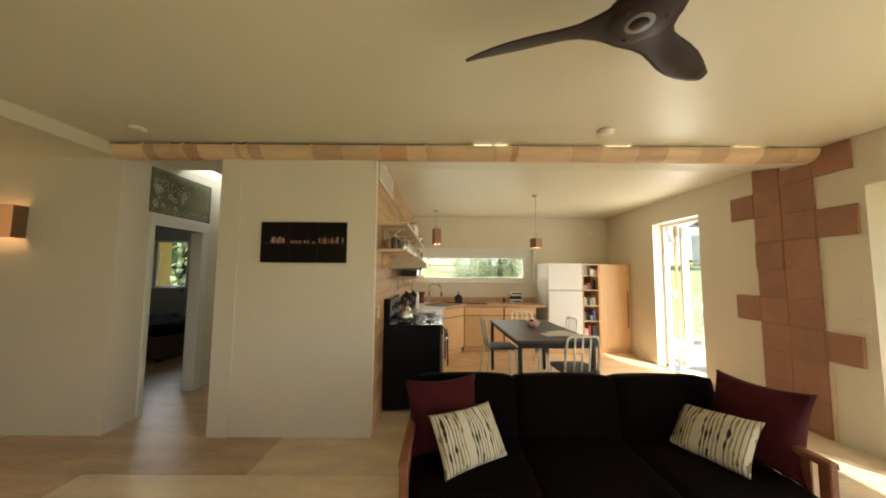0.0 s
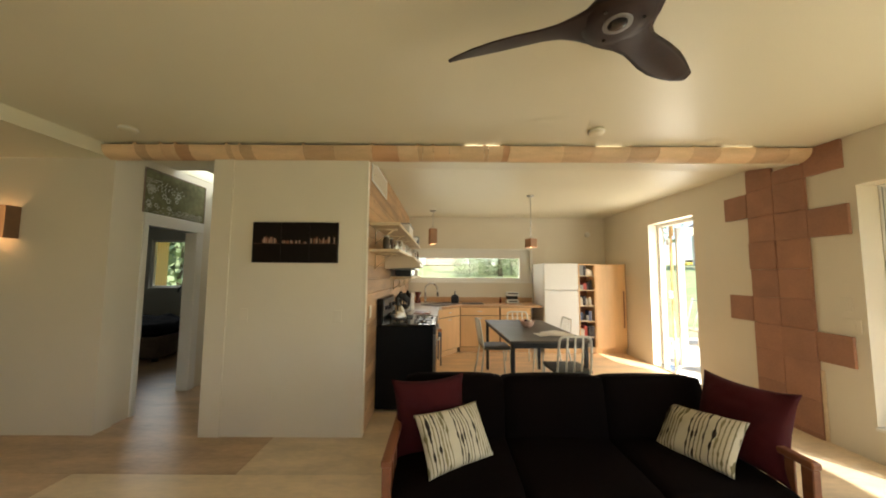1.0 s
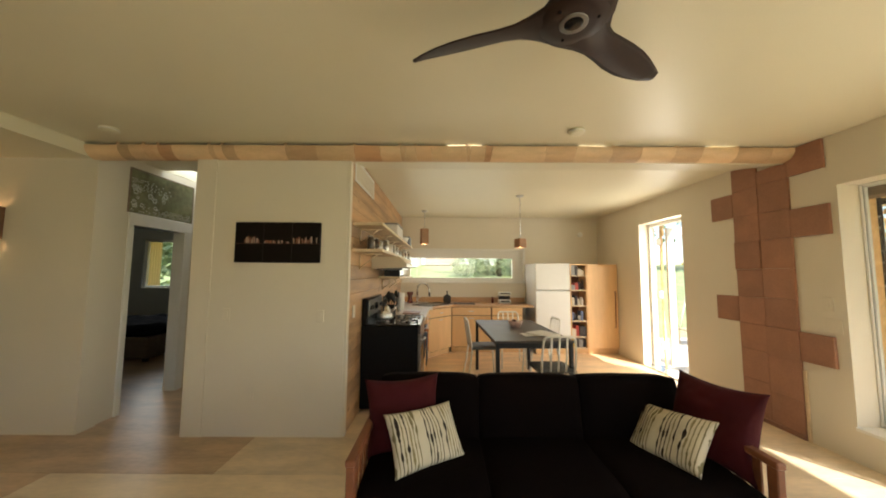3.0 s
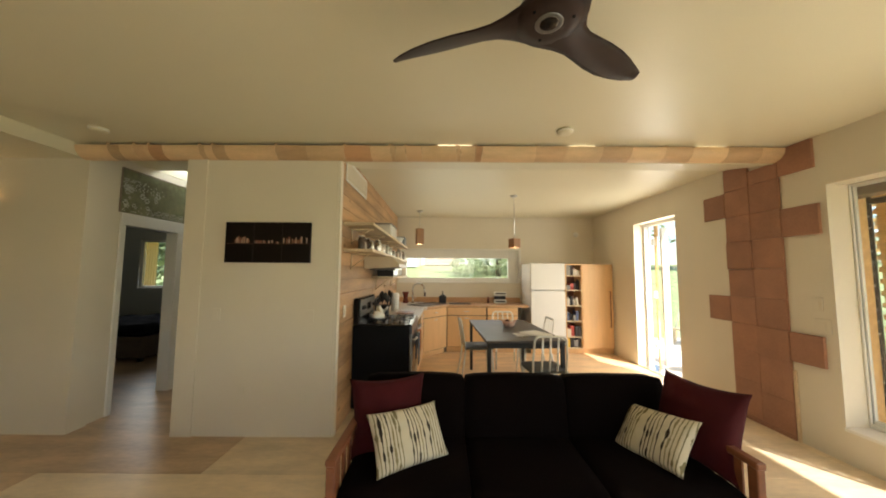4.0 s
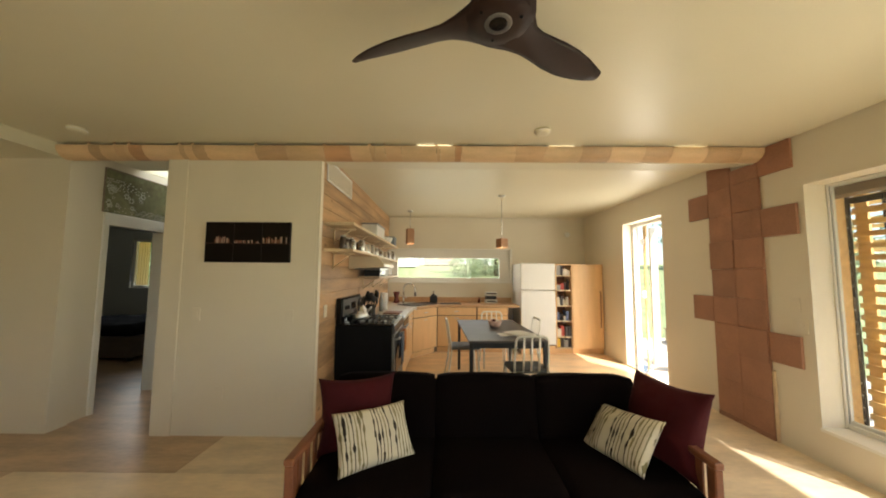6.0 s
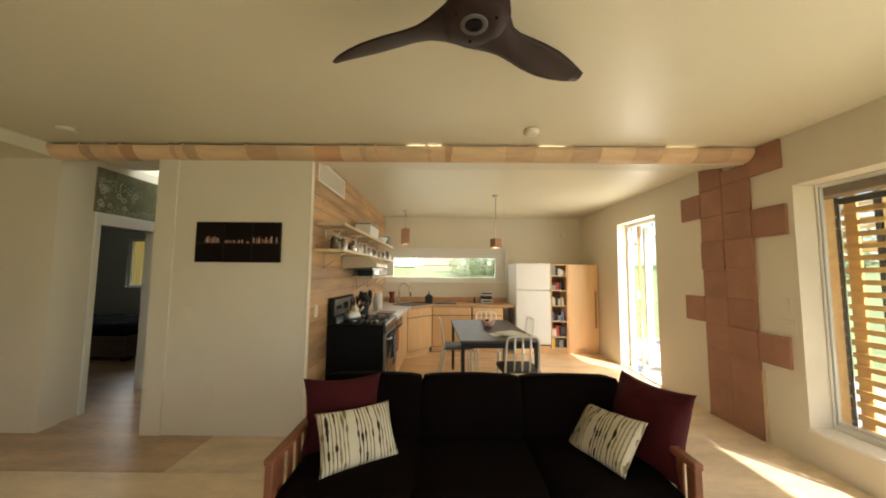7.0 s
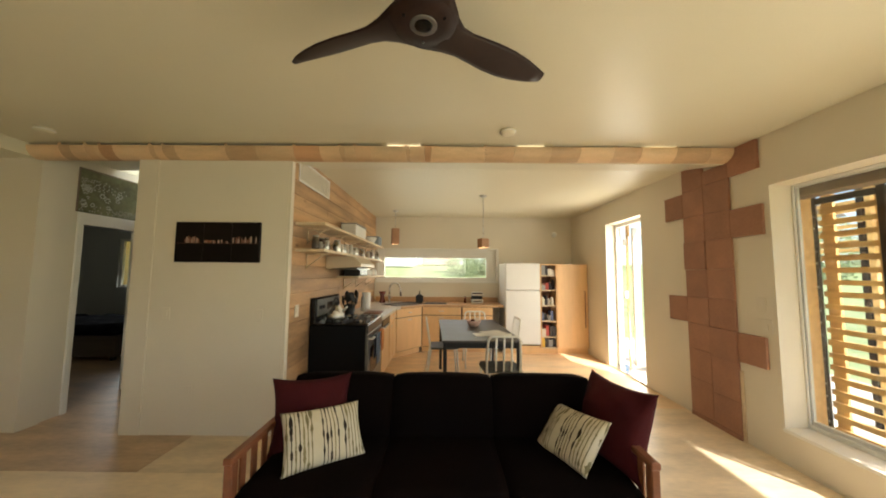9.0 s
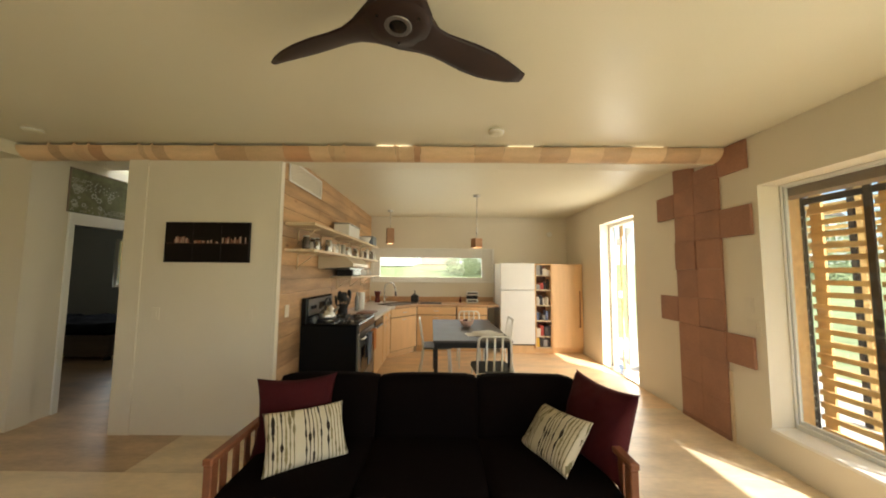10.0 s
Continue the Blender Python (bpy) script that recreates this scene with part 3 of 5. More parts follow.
for k, (ya, yb, za, zb) in enumerate(cells):
    bm = bmnew()
    proud = 0.024 + 0.004 * rnd.random() + (0.010 if k in (5, 11) else 0)
    box(bm, (EX - proud, ya + 0.001, za + 0.001), (EX - 0.001, yb - 0.001, zb - 0.001), 0.002)
    bmesh.ops.rotate(bm, cent=(EX, (ya + yb) / 2, (za + zb) / 2), matrix=Matrix.Rotation(rnd.uniform(-0.006, 0.006), 3, "X"), verts=bm.verts[:])
    part("tile", bm, CLAY, tiles)
part("base_strip", B(((EX - 0.03, 3.056, 0.0), (EX - 0.001, 3.635, 0.04)), bevel=0.003), CLAY, tiles)
part("edge_batten", B(((EX - 0.02, 3.028, 0.0), (EX - 0.001, 3.05, 0.62)), bevel=0.002), SHELFWOOD, tiles, "pale wooden edge batten")

# ---- picture ----
PRINT = mat("dark_print", (0.008, 0.005, 0.004), 0.4, var=0.4, scale=5, bump=0, spec=0.15)
GLOW = mat("print_amber", (0.26, 0.11, 0.065), 0.4, var=0.5, scale=30, bump=0)
PALE = mat("print_pale", (0.50, 0.36, 0.28), 0.4, var=0.4, scale=40, bump=0)
PRINTSHELF = mat("print_brown", (0.10, 0.045, 0.028), 0.4, var=0.5, scale=30, bump=0)
pic = thing("triptych", (-1.25, PY, 1.558), "dark three panel print of jars glowing on a shelf", "picture")
rnd = random.Random(8)
for k in range(3):
    a, b = -1.644 + 0.264 * k, -1.644 + 0.264 * (k + 1) - 0.0012
    p = part("panel", B(((a, PY - 0.03, 1.558), (b, PY - 0.001, 1.934)), bevel=0.003), PRINT, pic)
    for nm, m_, n_ in (("printed_jar", GLOW, 11), ("printed_glint", PALE, 7)):
        for i in range(n_):
            w = 0.006 + 0.016 * rnd.random() * (1 if m_ is GLOW else 0.4)
            x = a + (0.09 if k == 0 else 0.012) + (b - a - (0.13 if k == 0 else 0.04)) * rnd.random()
            h = 0.03 + 0.05 * rnd.random()
            if k == 1:
                h *= 0.45
            part(nm, box(bmnew(), (x, PY - 0.0312 - 0.0006 * i - (0.0035 if m_ is PALE else 0), 1.738), (x + w, PY - 0.0302, 1.738 + h * 0.8), 0.0), m_, p)
    part("printed_shelf", B(((a + 0.01, PY - 0.0314, 1.732), (b - 0.005, PY - 0.0302, 1.736))), PRINTSHELF, p)

# ---- ceiling fan ----
STEELGREY = mat("grey_ring_metal", (0.20, 0.20, 0.20), 0.35, metal=0.8, var=0.1)
fan = thing("ceiling_fan", (0.78, 1.24, 2.40), "dark walnut three bladed ceiling fan", "ceiling fan")
FC = Vector((0.78, 1.24, 2.436))


def fan_blade(angle):
    bm = bmnew()
    rows = []
    # radius, both edges' offsets, both edges' heights
    for r, lo, hi, zl, zh in ((0.01, -0.135, 0.135, 0.0, 0.0), (0.06, -0.125, 0.128, 0.001, 0.0), (0.10, -0.098, 0.112, 0.004, 0.0), (0.15, -0.066, 0.092, 0.012, 0.0), (0.21, -0.05, 0.078, 0.026, -0.001),
                              (0.28, -0.05, 0.078, 0.038, -0.001), (0.37, -0.056, 0.084, 0.047, 0.001), (0.47, -0.058, 0.080, 0.053, 0.006), (0.56, -0.052, 0.064, 0.055, 0.014), (0.64, -0.042, 0.040, 0.054, 0.022), (0.70, -0.034, 0.010, 0.052, 0.03)):
        ring = []
        for i in range(9):
            q = i / 8
            ring.append((r, lo + (hi - lo) * q, zl + (zh - zl) * q - 0.008 * math.sin(math.pi * q)))
        for i in range(7, 0, -1):
            q = i / 8
            ring.append((r, lo + (hi - lo) * q, zl + (zh - zl) * q + (0.012 + 0.03 * max(0, 0.15 - r) / 0.15) * math.sin(math.pi * q)))
        rows.append([bm.verts.new(p) for p in ring])
    for p, q in zip(rows, rows[1:]):
        for i in range(len(p)):
            bm.faces.new((p[i], p[(i + 1) % len(p)], q[(i + 1) % len(p)], q[i])).smooth = True
    bm.faces.new(rows[0]), bm.faces.new(rows[-1][::-1])
    bmesh.ops.transform(bm, matrix=Matrix.Translation(FC) @ Matrix.Rotation(radians(angle), 4, "Z"), verts=bm.verts[:])
    return bm


for a in (36, 156, 276):
    part("blade", fan_blade(a), FANWOOD, fan)
part("hub", turned(bmnew(), [(0.02, -0.010), (0.08, -0.0095), (0.125, -0.004), (0.135, 0.012), (0.12, 0.04), (0.06, 0.06), (0.03, 0.07)], FC, 32), FANWOOD, fan)
part("hub_cap", turned(bmnew(), [(0.004, -0.0135), (0.03, -0.013), (0.038, -0.0115), (0.04, 0.004)], FC, 24), BLACK, fan, "glossy black round cap")
part("cap_ring", turned(bmnew(), [(0.0405, -0.012), (0.049, -0.0135), (0.053, -0.011), (0.053, 0.004), (0.0405, 0.004)], FC, 28), STEELGREY, fan, "grey metal ring")
for a in (96, 216, 336):
    p = FC + Vector((0.088 * math.cos(radians(a)), 0.088 * math.sin(radians(a)), -0.009))
    part("screw", turned(bmnew(), [(0.006, -0.003), (0.006, 0.006)], p, 8), BLACK, fan)
part("downrod", turned(bmnew(), [(0.014, 0.05), (0.014, 0.225)], FC, 12), BRONZE, fan)
part("canopy", turned(bmnew(), [(0.02, 0.15), (0.055, 0.17), (0.065, 0.2285)], FC, 20), BRONZE, fan)

for x, y in ((1.39, 2.66), (-2.52, 2.68)):
    sd = thing("smoke_detector", (x, y, CZ), "round white plastic smoke detector on the ceiling", "smoke detector", "smoke detectors")
    part("body", turned(bmnew(), [(0.035, -0.032), (0.055, -0.029), (0.062, -0.016), (0.064, -0.0005)], (x, y, CZ), 20), CEIL, sd)
    part("vent_ring", turned(bmnew(), [(0.063, -0.02), (0.066, -0.018), (0.066, -0.013), (0.063, -0.011)], (x, y, CZ), 20), TRIM, sd)

# ---- wall sconce ----
SHADE = mat("veneer_shade", (0.25, 0.13, 0.065), 0.6, var=0.2, scale=4, fine=30, bump=0.03, emit=(1.0, 0.42, 0.13), power=0.16)
SHADESIDE = mat("veneer_shade_side", (0.20, 0.105, 0.055), 0.6, var=0.2, scale=4, fine=30, bump=0.03)
BULB = mat("warm_bulb", (1, 0.8, 0.5), 0.5, emit=(1.0, 0.66, 0.32), power=25)
sc = thing("wall_sconce", (-4.0, 3.07, 1.76), "box shaped wood veneer wall sconce glowing warm", "wall lamp")
part("shade", B(((-4.15, 2.955, 1.765), (-3.855, 2.961, 2.065))), SHADE, sc, "glowing veneer front")
for xs in (-4.15, -3.861):
    part("side_shade", B(((xs, 2.961, 1.765), (xs + 0.006, 3.069, 2.065))), SHADESIDE, sc)
part("mount", B(((-4.07, 3.04, 1.84), (-3.93, 3.069, 1.97)), bevel=0.003), TRIM, sc)
part("bulb", turned(bmnew(), [(0.01, -0.05), (0.025, -0.03), (0.028, 0), (0.02, 0.03), (0.012, 0.05)], (-4.0, 3.005, 1.905), 14), BULB, sc, "warm glowing bulb")

# ---- switch plates, vent, wall chime ----
def plate(at, axis, w, h, label="white plastic light switch plate on the wall"):
    t = thing("switch_plate", at, label, "light switch", "switch plates")
    x, y, z = at
    if axis == "x-":
        part("plate", B(((x - 0.008, y - w / 2, z - h / 2), (x - 0.001, y + w / 2, z + h / 2)), bevel=0.002), PAINT, t)
        part("rocker", B(((x - 0.012, y - w / 5, z - h / 4), (x - 0.0082, y + w / 5, z + h / 4)), bevel=0.001), PAINT, t)
    elif axis == "x+":
        part("plate", B(((x + 0.001, y - w / 2, z - h / 2), (x + 0.008, y + w / 2, z + h / 2)), bevel=0.002), PAINT, t)
        part("rocker", B(((x + 0.0082, y - w / 5, z - h / 4), (x + 0.012, y + w / 5, z + h / 4)), bevel=0.001), PAINT, t)
    else:
        part("plate", B(((x - w / 2, y - 0.008, z - h / 2), (x + w / 2, y - 0.001, z + h / 2)), bevel=0.002), PAINT, t)
        part("rocker", B(((x - w / 5, y - 0.012, z - h / 4), (x + w / 5, y - 0.0082, z + h / 4)), bevel=0.001), PAINT, t)


plate((EX, 2.83, 1.23), "x-", 0.08, 0.12)
plate((EX, 2.80, 1.05), "x-", 0.12, 0.12, "wide white double switch plate on the wall")
plate((KX + 0.004, 3.27, 1.09), "x+", 0.08, 0.12, "white switch plate on the pine planks")
for x, z in ((-0.84, 1.07), (-1.70, 1.08), (-1.45, 0.38)):
    plate((x, PY, z), "y-", 0.07, 0.11, "cream painted blank plate on the partition")
ch = thing("wall_chime", (3.2, NY, 2.3), "small round white sensor on the kitchen wall", "sensor")
part("body", turned(bmnew(), [(0.055, 0), (0.055, 0.02), (0.04, 0.03)], m=pose(3.2, NY - 0.001, 2.31, 90, 0, 0)), WHITE, ch)
vent = thing("air_vent", (KX, 3.62, 2.37), "white metal air return grille high on the planks", "air vent")
VX = KX + 0.003
part("frame", B(((VX, 3.20, 2.385), (VX + 0.012, 4.03, 2.405)), ((VX, 3.20, 2.595), (VX + 0.012, 4.03, 2.615)), ((VX, 3.20, 2.405), (VX + 0.012, 3.22, 2.595)), ((VX, 4.01, 2.405), (VX + 0.012, 4.03, 2.595)), bevel=0.002), TRIM, vent)
for k in range(13):
    z = 2.409 + k * 0.0143
    part("slat", B(((VX + 0.001, 3.221, z), (VX + 0.009, 4.009, z + 0.007))), PAINT, vent)
# grey backing carries the shade behind the slats in its colour
part("backing", B(((VX - 0.002, 3.221, 2.406), (VX, 4.009, 2.594))), SHADEDPAINT, vent)

# ---- sofa ----
sofa = thing("sofa", (0.86, 2.0, 0), "three seat sofa with black brown cushions and a cherry wood frame", "sofa")


def cushion(a, b, puff=0.02, r=0.045, n=8):
    """A soft block: rounded edges and slightly domed faces."""
    bm = bmnew()
    c, h = (Vector(a) + Vector(b)) / 2, (Vector(b) - Vector(a)) / 2
    bmesh.ops.create_cube(bm, size=2)
    bmesh.ops.subdivide_edges(bm, edges=bm.edges[:], cuts=n, use_grid_fill=True)
    for v in bm.verts:
        p = Vector(v.co)
        q = Vector([max(-h[i] + r, min(h[i] - r, p[i] * h[i])) for i in range(3)])
        d = Vector([p[i] * h[i] for i in range(3)]) - q
        out = q + (d.normalized() * r if d.length > 1e-6 else d)
        dome = [(1 - p[(i + 1) % 3] ** 2) * (1 - p[(i + 2) % 3] ** 2) for i in range(3)]
        for i in range(3):
            if abs(p[i]) > 0.99:
                out[i] += math.copysign(puff * dome[i], p[i])
        out += Vector((1, 1, 1)) * 0.003 * noise.noise(tuple(c + out * 7))
        v.co = c + out
    for f in bm.faces:
        f.smooth = True
    return bm


CUT = [-0.125, 0.53, 1.195, 1.848]
lean = Matrix.Rotation(radians(-10), 3, "X")
for k in range(3):
    a, b = CUT[k] + 0.001, CUT[k + 1] - 0.001
    part("seat_cushion", cushion((a, 1.66, 0.27), (b, 2.34, 0.43), 0.012, 0.03), SOFA, sofa)
    bm = cushion((a, 2.20, 0.36), (b, 2.38, 0.785), 0.012, 0.032)
    bmesh.ops.rotate(bm, cent=(0, 2.28, 0.42), matrix=lean, verts=bm.verts[:])
    part("back_cushion", bm, SOFA, sofa)
part("seat_frame", B(((-0.10, 1.66, 0.18), (1.83, 1.70, 0.27)), ((-0.10, 2.44, 0.18), (1.83, 2.48, 0.27)), ((-0.10, 1.70, 0.24), (1.83, 2.44, 0.268)), bevel=0.004), CHERRY, sofa)
part("back_rail", B(((-0.10, 2.46, 0.62), (1.83, 2.49, 0.70)), bevel=0.004), CHERRY, sofa)
for xa, xb in ((-0.158, -0.118), (1.842, 1.882)):
    arm = part("arm_rail", B(((xa - 0.004, 1.635, 0.567), (xb + 0.004, 2.47, 0.60)), bevel=0.006), CHERRY, sofa)
    for y in (1.64, 2.42):
        part("leg", B(((xa, y, 0), (xb, y + 0.055, 0.567)), bevel=0.005), CHERRY, sofa)
    part("stretcher", B(((xa + 0.008, 1.69, 0.15), (xb - 0.008, 2.42, 0.21)), bevel=0.003), CHERRY, sofa)
    for k in range(7):
        y = 1.735 + k * 0.098
        part("slat", B(((xa + 0.014, y, 0.21), (xb - 0.014, y + 0.045, 0.567)), bevel=0.002), CHERRY, arm)


def pillow(name, size, thick, material, label, centre, u, v, seed, group):
    """A stuffed square: u runs along its width, v up its height."""
    bm, n, w, h = bmnew(), 26, size[0] / 2, size[1] / 2
    sides = []
    for s in (1, -1):
        g = []
        for i in range(n + 1):
            row = []
            for j in range(n + 1):
                a, b = 2 * i / n - 1, 2 * j / n - 1
                pinch = 0.075 if seed > 2 else 0.13
                x, y = a * w * (1 - pinch * (1 - b * b) * abs(a) ** 3), b * h * (1 - pinch * (1 - a * a) * abs(b) ** 3)
                z = s * thick / 2 * ((1 - a * a) * (1 - b * b)) ** 0.42
                fold = 0.016 * noise.noise((x * 5 + y * 9 + seed, y * 3 - x * 4, s * 3)) if seed < 3 else 0
                z += (fold + 0.014 * noise.noise((x * 8 + seed, y * 8, s * 2)) + 0.006 * noise.noise((x * 24 + seed, y * 24, s))) * (1 - max(abs(a), abs(b)) ** 6)
                edge = (i in (0, n)) or (j in (0, n))
                row.append(sides[0][i][j] if (edge and s < 0) else bm.verts.new((x, y, 0 if edge else z)))
            g.append(row)
        sides.append(g)
        for i in range(n):
            for j in range(n):
                q = (g[i][j], g[i + 1][j], g[i + 1][j + 1], g[i][j + 1])
                bm.faces.new(q if s > 0 else q[::-1]).smooth = True
    ob = part(name, bm, material, None, label, "cushion", group)
    u = Vector(u).normalized()
    v = (Vector(v) - u * u.dot(Vector(v))).normalized()
    ob.matrix_world = Matrix.Translation(centre) @ Matrix((u, v, u.cross(v))).transposed().to_4x4()
    return ob


def stripe_mat():
    m = mat("striped_linen", (0.64, 0.575, 0.43), 0.9, var=0.1, scale=8, fine=300, bump=0.25, spec=0.2)
    n, l = m.node_tree.nodes, m.node_tree.links
    b = n["Principled BSDF"]
    base = b.inputs["Base Color"].links[0].from_socket
    tc, sep = n.new("ShaderNodeTexCoord"), n.new("ShaderNodeSeparateXYZ")
    l.new(tc.outputs["Object"], sep.inputs[0])

    def op(kind, a, c, third=None):
        k = n.new("ShaderNodeMath")
        k.operation = kind
        for i, q in enumerate((a, c, third)):
            if q is None:
                continue
            if isinstance(q, (int, float)):
                k.inputs[i].default_value = q
            else:
                l.new(q, k.inputs[i])
        return k.outputs[0]

    s = op("MULTIPLY", sep.outputs[0], 50.0)
    wob = n.new("ShaderNodeTexNoise")
    wob.inputs["Scale"].default_value = 6
    l.new(tc.outputs["Object"], wob.inputs[0])
    s = op("ADD", s, op("MULTIPLY", wob.outputs[0], 0.5))
    idx, fr = op("FLOOR", s, 0), op("ABSOLUTE", op("SUBTRACT", op("FRACT", s, 0), 0.5), 0)
    pick = n.new("ShaderNodeTexWhiteNoise")
    pick.noise_dimensions = "1D"
    l.new(idx, pick.inputs["W"])
    comb, blob = n.new("ShaderNodeCombineXYZ"), n.new("ShaderNodeTexNoise")
    l.new(op("MULTIPLY", idx, 3.7), comb.inputs[0]), l.new(op("MULTIPLY", sep.outputs[1], 14.0), comb.inputs[1])
    blob.inputs["Scale"].default_value, blob.inputs["Detail"].default_value = 1.0, 3
    l.new(comb.outputs[0], blob.inputs[0])
    wide = op("MULTIPLY_ADD", op("MAXIMUM", op("SUBTRACT", blob.outputs[0], 0.52), 0), 2.4, 0.125)
    on = op("MULTIPLY", op("LESS_THAN", fr, wide), op("GREATER_THAN", pick.outputs[0], 0.08))
    ink = n.new("ShaderNodeValToRGB")
    ink.color_ramp.interpolation = "CONSTANT"
    ink.color_ramp.elements[0].color = (0.20, 0.17, 0.09, 1)
    ink.color_ramp.elements[1].position, ink.color_ramp.elements[1].color = 0.32, (0.032, 0.023, 0.018, 1)
    e = ink.color_ramp.elements.new(0.75)
    e.color = (0.26, 0.22, 0.12, 1)
    pk = n.new("ShaderNodeTexWhiteNoise")
    pk.noise_dimensions = "1D"
    l.new(op("ADD", idx, 31.0), pk.inputs["W"]), l.new(pk.outputs[0], ink.inputs[0])
    mx = n.new("ShaderNodeMix")
    mx.data_type = "RGBA"
    l.new(on, mx.inputs["Factor"]), l.new(base, mx.inputs["A"]), l.new(ink.outputs[0], mx.inputs["B"])
    l.new(mx.outputs["Result"], b.inputs["Base Color"])
    return m


STRIPE = stripe_mat()
pillow("throw_pillow", (0.475, 0.445), 0.19, RED, "dark red square cushion leaning on the sofa back", (0.05, 2.135, 0.60), (0.398, 0.13, 0.0), (-0.03, 0.09, 0.4), 1, "sofa cushions")
pillow("throw_pillow", (0.475, 0.465), 0.19, RED, "dark red cushion leaning on the sofa arm", (1.851, 2.0, 0.632), (0.129, -0.407, 0.0), (0.135, 0.03, 0.415), 2, "sofa cushions")
pillow("throw_pillow", (0.445, 0.31), 0.12, STRIPE, "cream cushion with knotted brown and olive stripes", (0.194, 1.958, 0.556), (0.337, 0.228, -0.015), (-0.087, 0.15, 0.235), 3, "sofa cushions")
pillow("throw_pillow", (0.43, 0.315), 0.12, STRIPE, "cream striped cushion slumped against the red cushion", (1.613, 2.022, 0.538), (0.144, -0.389, 0.047), (0.183, 0.087, 0.222), 4, "sofa cushions")

# ---- dining table and chairs ----
table = thing("dining_table", (1.256, 4.38, 0), "dark topped rectangular dining table with slim dark legs", "table")
TX0, TX1, TY0, TY1 = 0.821, 1.691, 3.59, 5.17
part("tabletop", B(((TX0, TY0, 0.725), (TX1, TY1, 0.75)), bevel=0.004), SLATE, table)
for a, b in (((TX0 + 0.05, TY0 + 0.05, 0.66), (TX1 - 0.05, TY0 + 0.07, 0.725)), ((TX0 + 0.05, TY1 - 0.07, 0.66), (TX1 - 0.05, TY1 - 0.05, 0.725)),
             ((TX0 + 0.05, TY0 + 0.07, 0.66), (TX0 + 0.07, TY1 - 0.07, 0.725)), ((TX1 - 0.07, TY0 + 0.07, 0.66), (TX1 - 0.05, TY1 - 0.07, 0.725))):
    part("apron", B((a, b)), BLACKMATT, table)
for x in (TX0 + 0.012, TX1 - 0.052):
    for y in (TY0 + 0.012, TY1 - 0.052):
        part("leg", B(((x, y, 0), (x + 0.04, y + 0.04, 0.725)), bevel=0.003), BLACKMATT, table)


table.rotation_euler = (0, 0, radians(2.3))

SEATG = mat("dull_grey_seat", (0.085, 0.088, 0.075), 0.5, metal=0.3, var=0.15)


def chair():
    c = thing("dining_chair", (0, 0, 0), "brushed aluminium dining chair with an upright slat back", "chair", "chairs round the table")
    bm = bmnew()
    prism(bm, [(-0.20, -0.19), (0.20, -0.19), (0.215, 0.10), (0.19, 0.20), (-0.19, 0.20), (-0.215, 0.10)], 0.435, 0.46, 0.006)
    part("seat", bm, SEATG, c, "dull grey seat")
    bm = bmnew()
    tube(bm, bend([(-0.175, -0.19, 0.44), (-0.178, -0.215, 0.60), (-0.165, -0.25, 0.825), (0.165, -0.25, 0.825), (0.178, -0.215, 0.60), (0.175, -0.19, 0.44)], 6, 0.06), 0.0125)
    part("back_frame", bm, ALU, c)
    for x in (-0.082, 0, 0.082):
        part("back_slat", tube(bmnew(), [(x, -0.192, 0.46), (x, -0.215, 0.60), (x, -0.248, 0.82)], 0.011, 8, 0.6), ALU, c)
    for sx in (-1, 1):
        part("leg", tube(bmnew(), [(sx * 0.175, -0.185, 0.44), (sx * 0.19, -0.22, 0.2), (sx * 0.20, -0.26, 0.0)], 0.012), ALU, c)
        part("leg", tube(bmnew(), [(sx * 0.18, 0.17, 0.44), (sx * 0.19, 0.185, 0.2), (sx * 0.195, 0.20, 0.0)], 0.012), ALU, c)
    return c


ch = chair()
ch.matrix_world = pose(1.49, 3.69, 0, 0, 0, 2)
copy_thing(ch, pose(0.87, 4.72, 0, 0, 0, -86))
copy_thing(ch, pose(1.70, 4.82, 0, 0, 0, 92))
copy_thing(ch, pose(1.40, 5.34, 0, 0, 0, 181))
bowl = thing("fruit_bowl", (1.28, 4.50, 0.75), "small woven red and cream bowl on the table", "bowl")
WOVEN = mat("woven_reed", (0.66, 0.42, 0.33), 0.8, var=0.5, scale=20, fine=90, bump=0.4)
part("basket", turned(bmnew(), [(0.05, 0.0), (0.075, 0.03), (0.10, 0.085), (0.094, 0.085), (0.07, 0.035), (0.03, 0.012)], (1.28, 4.50, 0.7505), 18), WOVEN, bowl)
CREAMC = mat("cream_ceramic", (0.66, 0.58, 0.48), 0.5, var=0.1)
for x, y in ((1.252, 4.47), (1.317, 4.51), (1.272, 4.54)):
    part("fruit", turned(bmnew(), [(0.008, 0), (0.028, 0.012), (0.033, 0.032), (0.022, 0.055), (0.006, 0.062)], (x, y, 0.785), 12), CREAMC if x > 1.30 else RED, bowl)
PAPER = mat("paper", (0.78, 0.75, 0.68), 0.8, var=0.05)
for k, (x, y, r) in enumerate(((1.37, 3.93, 8), (1.53, 3.91, -14), (1.46, 4.01, 30))):
    bm = bmnew()
    bmesh.ops.create_grid(bm, x_segments=8, y_segments=6, size=0.5)
    for v in bm.verts:
        v.co = Vector((v.co.x * 0.28, v.co.y * 0.2, 0.004 + 0.006 * k + 0.006 * max(0, noise.noise((v.co.x * 4, v.co.y * 4, k)))))
    ob = part("paper_sheet", bm, PAPER, None, "loose white paper sheet on the table", "paper", "papers")
    ob.matrix_world = pose(x, y, 0.7505, 0, 0, r)

